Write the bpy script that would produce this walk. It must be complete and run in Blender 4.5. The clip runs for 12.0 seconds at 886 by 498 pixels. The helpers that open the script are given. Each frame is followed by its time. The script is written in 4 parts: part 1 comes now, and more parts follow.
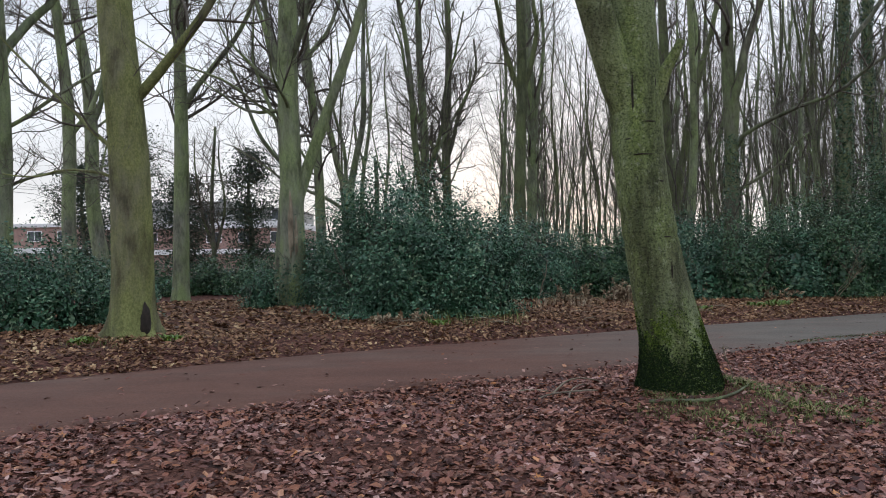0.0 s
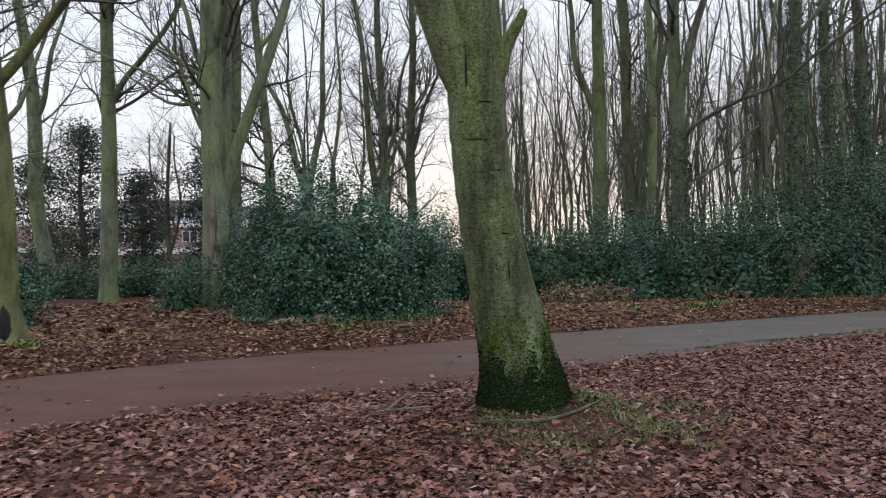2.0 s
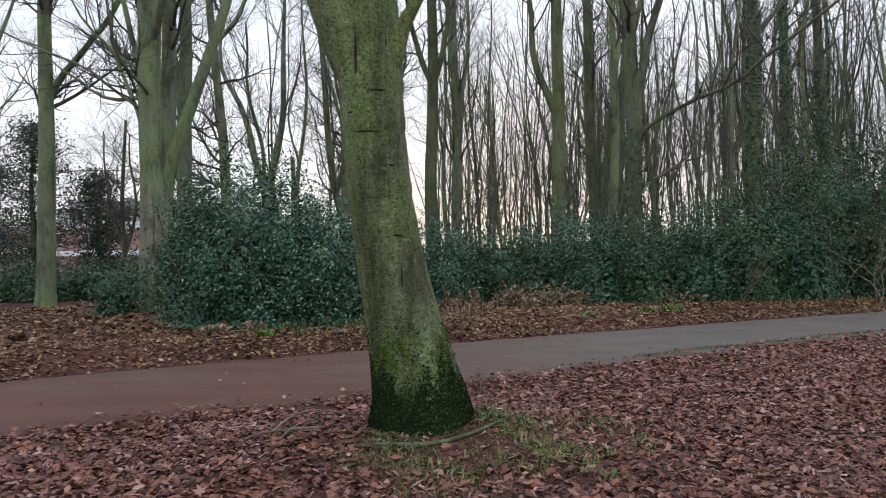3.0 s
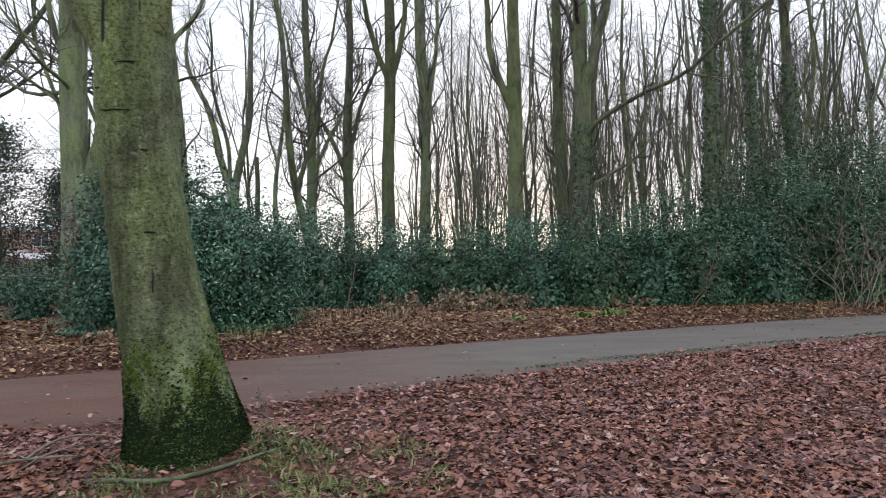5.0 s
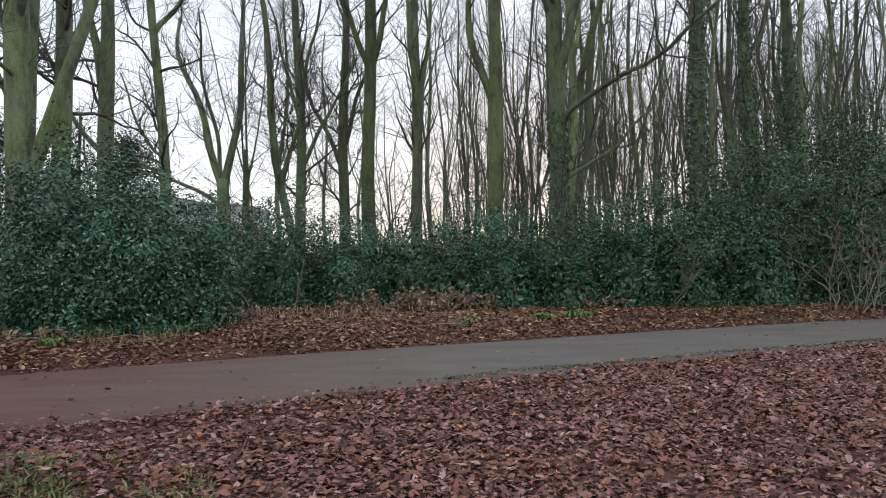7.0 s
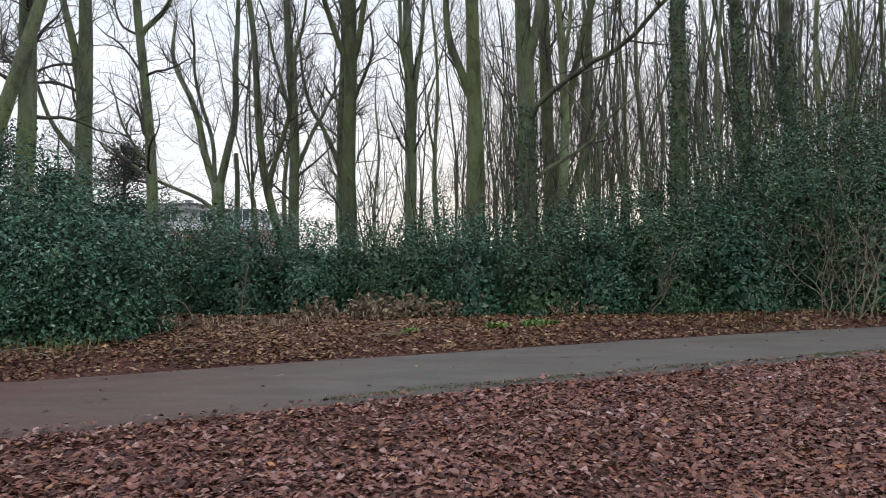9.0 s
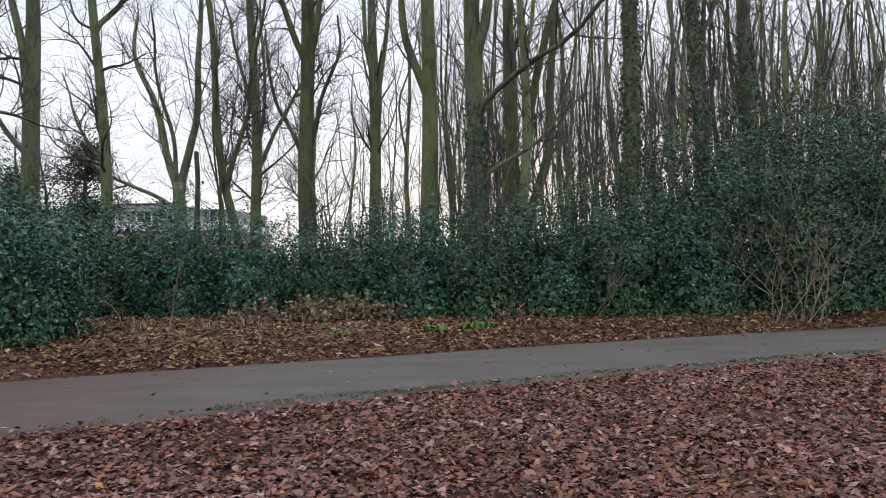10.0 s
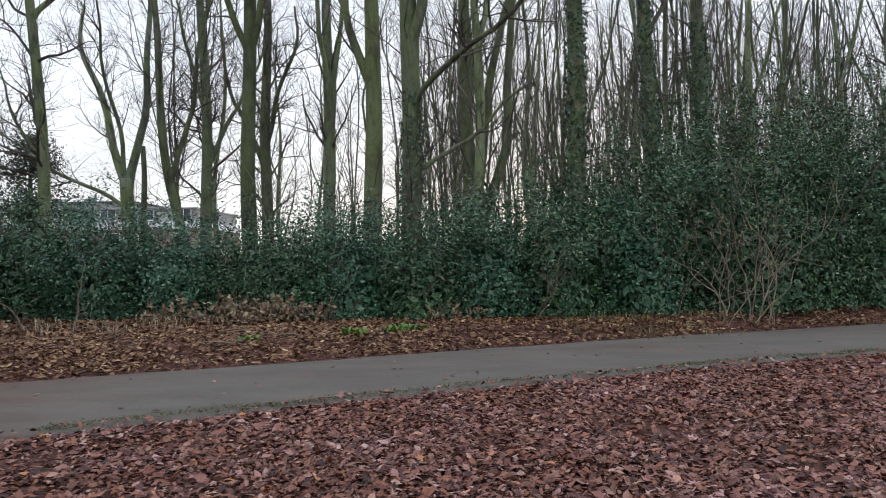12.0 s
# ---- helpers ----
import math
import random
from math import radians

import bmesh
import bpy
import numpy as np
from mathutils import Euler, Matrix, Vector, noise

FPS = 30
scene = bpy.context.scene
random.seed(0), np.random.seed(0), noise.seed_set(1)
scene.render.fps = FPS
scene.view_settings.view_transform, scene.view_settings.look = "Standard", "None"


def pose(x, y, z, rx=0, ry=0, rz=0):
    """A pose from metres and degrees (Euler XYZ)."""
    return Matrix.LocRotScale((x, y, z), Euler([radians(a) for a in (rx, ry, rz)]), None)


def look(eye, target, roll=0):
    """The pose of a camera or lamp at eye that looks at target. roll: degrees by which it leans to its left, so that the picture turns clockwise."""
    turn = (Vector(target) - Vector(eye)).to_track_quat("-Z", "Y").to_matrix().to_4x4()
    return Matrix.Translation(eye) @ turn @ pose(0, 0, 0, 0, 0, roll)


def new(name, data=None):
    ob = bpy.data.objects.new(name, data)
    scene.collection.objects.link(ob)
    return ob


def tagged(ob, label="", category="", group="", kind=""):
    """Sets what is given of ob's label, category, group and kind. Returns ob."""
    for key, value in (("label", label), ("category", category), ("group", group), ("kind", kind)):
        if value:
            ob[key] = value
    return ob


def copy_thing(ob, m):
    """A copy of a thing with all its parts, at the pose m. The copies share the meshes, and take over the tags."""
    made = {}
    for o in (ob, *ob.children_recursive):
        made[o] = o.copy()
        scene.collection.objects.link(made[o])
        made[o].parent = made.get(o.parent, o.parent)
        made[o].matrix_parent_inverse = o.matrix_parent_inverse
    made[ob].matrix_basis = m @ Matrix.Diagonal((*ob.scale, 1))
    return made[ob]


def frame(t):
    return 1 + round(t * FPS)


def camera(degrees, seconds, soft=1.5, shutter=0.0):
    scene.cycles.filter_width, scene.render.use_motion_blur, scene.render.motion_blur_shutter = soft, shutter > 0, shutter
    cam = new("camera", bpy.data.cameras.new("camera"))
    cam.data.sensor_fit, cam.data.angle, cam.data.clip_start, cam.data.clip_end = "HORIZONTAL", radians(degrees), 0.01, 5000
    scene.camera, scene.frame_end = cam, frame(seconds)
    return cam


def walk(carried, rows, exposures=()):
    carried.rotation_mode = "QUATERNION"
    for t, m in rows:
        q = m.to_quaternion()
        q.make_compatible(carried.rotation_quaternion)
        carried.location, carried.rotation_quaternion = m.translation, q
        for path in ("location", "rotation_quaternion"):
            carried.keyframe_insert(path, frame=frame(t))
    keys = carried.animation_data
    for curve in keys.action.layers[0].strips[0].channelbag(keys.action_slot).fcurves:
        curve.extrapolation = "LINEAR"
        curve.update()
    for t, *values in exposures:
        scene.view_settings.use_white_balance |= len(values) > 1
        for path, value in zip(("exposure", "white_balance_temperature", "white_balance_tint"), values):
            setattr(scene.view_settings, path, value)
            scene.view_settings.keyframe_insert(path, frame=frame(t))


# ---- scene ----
cam = camera(65.4, 12.0, soft=0.95, shutter=0.3)
METRES, EYE, TILT, LEAN, TURN = 10.5, 1.5, 0.0, 0.0, 0.0
ROWS = [
    (0.0, 0.0, 0.0, 0.0, 0.01, 0.38, 0.79),
    (0.5, 0.0376, 0.0125, -0.0005, 1.03, 0.63, 0.75),
    (1.0, 0.0772, 0.0311, -0.0037, 1.31, 0.44, 0.84),
    (1.5, 0.1225, 0.0573, 0.0001, 0.92, 0.09, 1.03),
    (2.0, 0.1573, 0.0799, -0.0021, -0.39, 0.28, 0.89),
    (2.5, 0.1921, 0.1108, -0.0016, -1.89, -0.01, 0.56),
    (3.0, 0.2274, 0.1339, -0.0012, -2.15, 0.38, 0.83),
    (5.0, 0.3878, 0.207, -0.005, -1.67, 0.59, 0.81),
    (5.5, 0.4277, 0.2318, -0.0016, -1.49, 0.29, 0.87),
    (6.0, 0.4678, 0.2521, -0.0026, -0.95, 0.48, 0.78),
    (6.5, 0.5005, 0.2764, -0.0056, -0.34, 0.25, 0.6),
    (8.5, 0.6398, 0.3729, -0.0048, 3.23, 0.43, 0.83),
    (9.0, 0.6809, 0.3936, -0.0069, 3.36, 0.62, 0.9),
    (9.5, 0.7208, 0.418, -0.0071, 3.07, 0.55, 1.08),
    (10.0, 0.7599, 0.44, -0.0102, 2.18, 0.73, 0.8),
    (10.5, 0.7855, 0.4571, -0.0113, 1.73, 0.7, 0.68),
    (11.0, 0.8068, 0.4799, -0.011, 1.32, 0.42, 0.82),
    (11.5, 0.8235, 0.4971, -0.0129, 1.01, 0.66, 0.67),
    (12.0, 0.8455, 0.5186, -0.0142, 0.57, 0.64, 0.87),
]
walk(cam, [(t, pose(0, 0, EYE, TILT, LEAN, TURN) @ pose(METRES * x, METRES * y, METRES * z, 90 + pitch, roll, yaw)) for t, x, y, z, yaw, pitch, roll in ROWS],
     exposures=[(t, e + 0.15, 6200, 9.5) for t, e in ((0.0, -0.08), (2.0, -0.04), (3.2, 0.08), (4.6, 0.34), (5.0, 0.36), (5.5, 0.22), (6.2, 0.08), (8.5, 0.05), (12.0, 0.08))])

# ---- world and light: a bright overcast winter evening, glow low ahead ----
SUN_AZ, SUN_EL = 8.0, 7.0          # degrees right of straight ahead, and up
world = bpy.data.worlds.new("overcast_sky")
scene.world = world
world.use_nodes = True
wt = world.node_tree
wt.nodes.clear()
w_out = wt.nodes.new("ShaderNodeOutputWorld")
w_sky = wt.nodes.new("ShaderNodeTexSky")
w_sky.sky_type, w_sky.sun_disc = "NISHITA", False
w_sky.sun_elevation, w_sky.sun_rotation = radians(SUN_EL), radians(SUN_AZ)
w_sky.dust_density = 1.5
w_bg = wt.nodes.new("ShaderNodeBackground")
w_bg.inputs["Strength"].default_value = 0.006
wt.links.new(w_sky.outputs[0], w_bg.inputs["Color"])
w_co = wt.nodes.new("ShaderNodeTexCoord")
w_sep = wt.nodes.new("ShaderNodeSeparateXYZ")
wt.links.new(w_co.outputs["Generated"], w_sep.inputs[0])
w_ramp = wt.nodes.new("ShaderNodeValToRGB")
for k, (pos, col) in enumerate(((0.0, (0.86, 0.83, 0.80)), (0.1, (0.93, 0.915, 0.92)), (0.26, (0.95, 0.97, 1.03)), (0.42, (0.94, 0.98, 1.07)), (0.7, (1.25, 1.32, 1.5)), (1.0, (1.6, 1.72, 2.0)))):
    if k > 1:
        w_ramp.color_ramp.elements.new(pos)
    w_ramp.color_ramp.elements[k].position, w_ramp.color_ramp.elements[k].color = pos, (*col, 1)
wt.links.new(w_sep.outputs["Z"], w_ramp.inputs[0])
w_map = wt.nodes.new("ShaderNodeMapping")
w_map.inputs["Scale"].default_value = (1.6, 1.6, 6.0)
wt.links.new(w_co.outputs["Generated"], w_map.inputs[0])
w_noise = wt.nodes.new("ShaderNodeTexNoise")
w_noise.inputs["Scale"].default_value, w_noise.inputs["Detail"].default_value = 1.7, 5
wt.links.new(w_map.outputs[0], w_noise.inputs["Vector"])
w_rng = wt.nodes.new("ShaderNodeMapRange")
w_rng.inputs["From Min"].default_value, w_rng.inputs["From Max"].default_value = 0.3, 0.7
w_rng.inputs["To Min"].default_value, w_rng.inputs["To Max"].default_value = 0.80, 1.06
wt.links.new(w_noise.outputs["Fac"], w_rng.inputs["Value"])
w_cloud = wt.nodes.new("ShaderNodeBackground")
wt.links.new(w_ramp.outputs[0], w_cloud.inputs["Color"])
wt.links.new(w_rng.outputs[0], w_cloud.inputs["Strength"])
w_add = wt.nodes.new("ShaderNodeAddShader")
wt.links.new(w_bg.outputs[0], w_add.inputs[0])
wt.links.new(w_cloud.outputs[0], w_add.inputs[1])
wt.links.new(w_add.outputs[0], w_out.inputs["Surface"])

sun = new("sun", bpy.data.lights.new("sun", "SUN"))
sun.data.energy, sun.data.angle, sun.data.color = 0.5, radians(20), (1.0, 0.86, 0.7)
s_az, s_el = radians(SUN_AZ), radians(SUN_EL)
sun.matrix_world = look((60 * math.sin(s_az), 60 * math.cos(s_az), 60 * math.tan(s_el)), (0, 0, 0))


# ---- materials ----
def ramp(nt, fac, stops):
    n = nt.nodes.new("ShaderNodeValToRGB")
    el = n.color_ramp.elements
    while len(el) < len(stops):
        el.new(0.5)
    for q, (pos, col) in zip(el, stops):
        q.position, q.color = pos, (*col, 1)
    nt.links.new(fac, n.inputs[0])
    return n.outputs[0]


def tex(nt, scale, stretch=(1, 1, 1), detail=6, rough=0.6, space="Object"):
    c = nt.nodes.new("ShaderNodeTexCoord")
    m = nt.nodes.new("ShaderNodeMapping")
    m.inputs["Scale"].default_value = stretch
    nt.links.new(c.outputs[space], m.inputs[0])
    n = nt.nodes.new("ShaderNodeTexNoise")
    n.inputs["Scale"].default_value, n.inputs["Detail"].default_value, n.inputs["Roughness"].default_value = scale, detail, rough
    nt.links.new(m.outputs[0], n.inputs["Vector"])
    return n.outputs["Fac"]


def mixed(nt, fac, a, b, mode="MIX"):
    n = nt.nodes.new("ShaderNodeMix")
    n.data_type, n.blend_type = "RGBA", mode
    for sock, v in ((n.inputs["Factor"], fac), (n.inputs["A"], a), (n.inputs["B"], b)):
        if isinstance(v, (int, float)):
            sock.default_value = v
        elif isinstance(v, tuple):
            sock.default_value = (*v, 1)
        else:
            nt.links.new(v, sock)
    return n.outputs["Result"]


def material(name, rough=0.8, spec=0.3):
    m = bpy.data.materials.new(name)
    m.use_nodes = True
    b = m.node_tree.nodes["Principled BSDF"]
    b.inputs["Roughness"].default_value = rough
    b.inputs["Specular IOR Level"].default_value = spec
    return m, m.node_tree, b


def bumped(nt, b, height, strength=0.5, dist=0.02):
    n = nt.nodes.new("ShaderNodeBump")
    n.inputs["Strength"].default_value, n.inputs["Distance"].default_value = strength, dist
    nt.links.new(height, n.inputs["Height"])
    nt.links.new(n.outputs[0], b.inputs["Normal"])


def bark(name, wood_a, wood_b, algae_a, algae_b, algae_lo, algae_hi, spots=0.0):
    """Bark: two wood tones in upright streaks, under a film of green algae in large patches, with pale lichen spots."""
    m, nt, b = material(name, 0.85, 0.25)
    grain = tex(nt, 9, (1, 1, 0.3), 8, 0.65)
    wood = ramp(nt, grain, [(0.33, wood_a), (0.66, wood_b)])
    fine = tex(nt, 34, (1, 1, 0.7), 5, 0.7)
    alg = ramp(nt, fine, [(0.38, algae_a), (0.62, algae_b)])
    patch = tex(nt, 1.3, (1, 1, 0.45), 5, 0.6)
    r = nt.nodes.new("ShaderNodeMapRange")
    r.inputs["From Min"].default_value, r.inputs["From Max"].default_value = algae_lo, algae_hi
    nt.links.new(patch, r.inputs["Value"])
    col = mixed(nt, r.outputs[0], wood, alg)
    if spots:
        v = tex(nt, 22, (1, 1, 0.8), 3, 0.8)
        sp = nt.nodes.new("ShaderNodeMapRange")
        sp.inputs["From Min"].default_value, sp.inputs["From Max"].default_value = 0.56, 0.68
        sp.inputs["To Max"].default_value = spots
        nt.links.new(v, sp.inputs["Value"])
        col = mixed(nt, sp.outputs[0], col, (0.36, 0.39, 0.26))
        streak = ramp(nt, tex(nt, 2.6, (1, 1, 0.13), 5, 0.65), [(0.44, (0, 0, 0)), (0.62, (0.42, 0.42, 0.42))])
        col = mixed(nt, streak, col, (0.29, 0.34, 0.19))
        dark = ramp(nt, tex(nt, 2.1, (1, 1, 0.10), 6, 0.7), [(0.34, (0.42, 0.42, 0.4)), (0.50, (1, 1, 1))])
        col = mixed(nt, 1.0, col, dark, "MULTIPLY")
        pits = ramp(nt, tex(nt, 38, (1, 1, 1.3), 4, 0.8), [(0.40, (0.22, 0.24, 0.2)), (0.50, (1, 1, 1))])
        col = mixed(nt, 0.85, col, pits, "MULTIPLY")
    blot = ramp(nt, tex(nt, 3.2, (1, 1, 0.35), 6, 0.7), [(0.36, (0.5, 0.48, 0.47)), (0.52, (1.0, 1.0, 1.0)), (0.7, (1.22, 1.22, 1.2))])
    col = mixed(nt, 1.0, col, blot, "MULTIPLY")
    info = nt.nodes.new("ShaderNodeObjectInfo")
    tone = ramp(nt, info.outputs["Random"], [(0.0, (0.8, 0.8, 0.82)), (1.0, (1.12, 1.1, 1.05))])
    col = mixed(nt, 1.0, col, tone, "MULTIPLY")
    nt.links.new(col, b.inputs["Base Color"])
    bumped(nt, b, mixed(nt, 0.5, grain, fine), 1.0, 0.05)
    return m


def foliage(name, stops, rough=0.4, spec=0.5, tones=((0.7, 0.75, 0.8), (1.2, 1.15, 1.1))):
    m, nt, b = material(name, rough, spec)
    g = nt.nodes.new("ShaderNodeNewGeometry")
    col = ramp(nt, g.outputs["Random Per Island"], stops)
    # broad tone patches; holly and hedge widen them to paint lit and shaded clumps
    n = tex(nt, 1.1, detail=3)
    tone = ramp(nt, n, [(0.3, tones[0]), (0.7, tones[1])])
    nt.links.new(mixed(nt, 1.0, col, tone, "MULTIPLY"), b.inputs["Base Color"])
    return m


M_BEECH = bark("bark_beech", (0.12, 0.115, 0.075), (0.23, 0.22, 0.15), (0.14, 0.16, 0.055), (0.25, 0.27, 0.10), 0.30, 0.55, 0.0)
M_MAIN = bark("bark_mossy", (0.07, 0.084, 0.042), (0.20, 0.22, 0.11), (0.10, 0.14, 0.038), (0.23, 0.29, 0.09), 0.36, 0.60, 0.75)
M_GREY = bark("bark_grey_green", (0.125, 0.135, 0.105), (0.25, 0.26, 0.205), (0.14, 0.185, 0.085), (0.23, 0.285, 0.13), 0.36, 0.6)
M_GREEN = bark("bark_dull_green", (0.08, 0.086, 0.058), (0.155, 0.16, 0.108), (0.105, 0.13, 0.055), (0.17, 0.198, 0.085), 0.34, 0.6)
M_DARK = bark("bark_dark", (0.075, 0.078, 0.058), (0.165, 0.165, 0.12), (0.105, 0.14, 0.06), (0.165, 0.21, 0.085), 0.42, 0.66)
M_TWIG = bark("bark_twig", (0.07, 0.065, 0.055), (0.15, 0.13, 0.11), (0.09, 0.10, 0.06), (0.12, 0.135, 0.08), 0.5, 0.8)
M_PALE = bark("bark_pale_stem", (0.17, 0.14, 0.10), (0.34, 0.29, 0.22), (0.16, 0.17, 0.09), (0.2, 0.2, 0.1), 0.5, 0.8)
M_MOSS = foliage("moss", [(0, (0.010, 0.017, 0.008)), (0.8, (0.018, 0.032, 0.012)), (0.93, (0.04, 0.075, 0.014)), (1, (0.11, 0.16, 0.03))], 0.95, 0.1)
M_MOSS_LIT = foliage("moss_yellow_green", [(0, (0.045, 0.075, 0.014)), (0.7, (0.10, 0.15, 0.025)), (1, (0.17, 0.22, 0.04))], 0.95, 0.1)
M_STRIP = foliage("moss_olive", [(0, (0.035, 0.045, 0.016)), (0.6, (0.07, 0.085, 0.028)), (1, (0.12, 0.13, 0.05))], 0.95, 0.1)
# the palest stop of holly and hedge leaf paints sky glints on some leaves
M_HOLLY = foliage("holly_leaf", [(0, (0.019, 0.054, 0.030)), (0.5, (0.031, 0.095, 0.049)), (0.82, (0.057, 0.152, 0.081)), (1, (0.225, 0.305, 0.195))], 0.42, 0.4, ((0.62, 0.68, 0.7), (1.28, 1.22, 1.15)))
M_LAUREL = foliage("hedge_leaf", [(0, (0.017, 0.047, 0.021)), (0.5, (0.030, 0.084, 0.034)), (0.82, (0.053, 0.128, 0.052)), (1, (0.194, 0.255, 0.135))], 0.42, 0.4, ((0.62, 0.68, 0.7), (1.28, 1.22, 1.12)))
M_IVY = foliage("ivy_leaf", [(0, (0.018, 0.042, 0.02)), (0.6, (0.042, 0.09, 0.04)), (1, (0.10, 0.16, 0.08))], 0.4, 0.5)
M_YEW = foliage("conifer_needles", [(0, (0.025, 0.042, 0.028)), (0.7, (0.049, 0.077, 0.048)), (1, (0.084, 0.112, 0.070))], 0.6, 0.3)
M_LITTER = foliage("dead_leaves", [(0, (0.033, 0.015, 0.011)), (0.22, (0.092, 0.033, 0.024)), (0.36, (0.126, 0.063, 0.039)), (0.48, (0.162, 0.062, 0.045)), (0.6, (0.223, 0.096, 0.046)), (0.75, (0.217, 0.100, 0.076)), (0.86, (0.233, 0.132, 0.097)), (0.93, (0.310, 0.172, 0.140)), (0.98, (0.407, 0.285, 0.236)), (1, (0.388, 0.174, 0.049))], 0.6, 0.35,
                   ((0.82, 0.66, 0.5), (1.14, 1.12, 1.26)))
M_VERGE = foliage("faded_leaves", [(0, (0.042, 0.022, 0.011)), (0.25, (0.110, 0.052, 0.026)), (0.5, (0.174, 0.089, 0.045)), (0.75, (0.233, 0.133, 0.069)), (0.93, (0.330, 0.212, 0.119)), (1, (0.439, 0.337, 0.188))], 0.65, 0.3,
                  ((0.72, 0.66, 0.6), (1.15, 1.12, 1.05)))
M_BRACKEN = foliage("dry_fern", [(0, (0.132, 0.085, 0.054)), (0.6, (0.276, 0.202, 0.128)), (1, (0.432, 0.364, 0.243))], 0.85, 0.2)
M_GRASS = foliage("grass_blades", [(0, (0.05, 0.075, 0.02)), (0.5, (0.11, 0.14, 0.04)), (0.8, (0.2, 0.19, 0.08)), (1, (0.32, 0.27, 0.15))], 0.8, 0.2)
M_WEED = foliage("weed_leaf", [(0, (0.06, 0.12, 0.02)), (1, (0.17, 0.26, 0.04))], 0.5, 0.4)

M_SOIL, nt, b = material("woodland_soil", 0.95, 0.2)
c1 = ramp(nt, tex(nt, 16, detail=8, rough=0.7), [(0.36, (0.026, 0.015, 0.012)), (0.5, (0.088, 0.039, 0.028)), (0.64, (0.167, 0.082, 0.062))])
c2 = ramp(nt, tex(nt, 0.7, detail=4), [(0.35, (0.75, 0.7, 0.7)), (0.65, (1.15, 1.1, 1.05))])
nt.links.new(mixed(nt, 1.0, c1, c2, "MULTIPLY"), b.inputs["Base Color"])
bumped(nt, b, tex(nt, 22, detail=6, rough=0.7), 0.9, 0.04)

M_PATH, nt, b = material("worn_asphalt_path", 0.8, 0.25)
c1 = ramp(nt, tex(nt, 60, detail=4, rough=0.8), [(0.3, (0.083, 0.073, 0.059)), (0.7, (0.133, 0.117, 0.096))])
mud = ramp(nt, tex(nt, 30, (1, 1, 1), 5, 0.7), [(0.3, (0.073, 0.033, 0.022)), (0.7, (0.125, 0.063, 0.043))])
co = nt.nodes.new("ShaderNodeTexCoord")
sp = nt.nodes.new("ShaderNodeSeparateXYZ")
nt.links.new(co.outputs["Object"], sp.inputs[0])
mr = nt.nodes.new("ShaderNodeMapRange")
mr.inputs["From Min"].default_value, mr.inputs["From Max"].default_value = 0.0, 6.5
mr.inputs["To Min"].default_value, mr.inputs["To Max"].default_value = 1.0, 0.0
nt.links.new(sp.outputs["X"], mr.inputs["Value"])
wob = nt.nodes.new("ShaderNodeMath")
wob.operation = "MULTIPLY_ADD"
nt.links.new(tex(nt, 0.6, (0.5, 1.4, 1), 5, 0.6), wob.inputs[0])
wob.inputs[1].default_value = 1.3
wob.inputs[2].default_value = -0.65
ad = nt.nodes.new("ShaderNodeMath")
ad.operation, ad.use_clamp = "ADD", True
nt.links.new(wob.outputs[0], ad.inputs[0])
nt.links.new(mr.outputs[0], ad.inputs[1])
col = mixed(nt, ad.outputs[0], c1, mud)
stain = ramp(nt, tex(nt, 1.4, (0.6, 1.6, 1), 6, 0.65), [(0.3, (0.78, 0.76, 0.76)), (0.7, (1.18, 1.16, 1.16))])
nt.links.new(mixed(nt, 1.0, col, stain, "MULTIPLY"), b.inputs["Base Color"])
bumped(nt, b, tex(nt, 90, detail=3, rough=0.8), 0.35, 0.01)


def plain(name, a, c, scale, rough=0.8, metal=0.0):
    m, nt_, b_ = material(name, rough, 0.4)
    nt_.links.new(ramp(nt_, tex(nt_, scale, detail=5), [(0.3, a), (0.7, c)]), b_.inputs["Base Color"])
    b_.inputs["Metallic"].default_value = metal
    return m


M_BRICK = plain("red_brick", (0.32, 0.20, 0.17), (0.40, 0.27, 0.23), 3.0)
M_WHITE = plain("white_painted_concrete", (0.72, 0.72, 0.72), (0.82, 0.82, 0.82), 0.6)
M_SLATE = plain("grey_cladding", (0.30, 0.30, 0.28), (0.40, 0.40, 0.37), 0.8)
M_GLASS = plain("window_glass", (0.05, 0.06, 0.07), (0.09, 0.1, 0.11), 0.5, 0.08)
# dark wood, also used to paint shade into bark seams and creases
M_ROT_SHADE = plain("rot_and_crease_shade", (0.012, 0.009, 0.007), (0.035, 0.027, 0.02), 20.0, 0.95)
M_METAL = plain("grey_metal", (0.2, 0.2, 0.2), (0.28, 0.28, 0.28), 4.0, 0.5, 0.6)


# ---- mesh helpers ----
class Geo:
    """Gathers vertices and triangles."""

    def __init__(self):
        self.v, self.f, self.n = [], [], 0

    def add(self, v, f):
        self.v.append(np.asarray(v, float))
        self.f.append(np.asarray(f, int) + self.n)
        self.n += len(v)

    def mesh(self, name, mat, smooth=True):
        me = bpy.data.meshes.new(name)
        v, f = np.concatenate(self.v), np.concatenate(self.f)
        me.vertices.add(len(v))
        me.vertices.foreach_set("co", v.ravel())
        me.loops.add(f.size)
        me.loops.foreach_set("vertex_index", f.ravel())
        me.polygons.add(len(f))
        me.polygons.foreach_set("loop_start", np.arange(len(f)) * 3)
        me.polygons.foreach_set("use_smooth", np.full(len(f), smooth))
        me.materials.append(mat)
        me.update(calc_edges=True)
        me.validate()
        return me


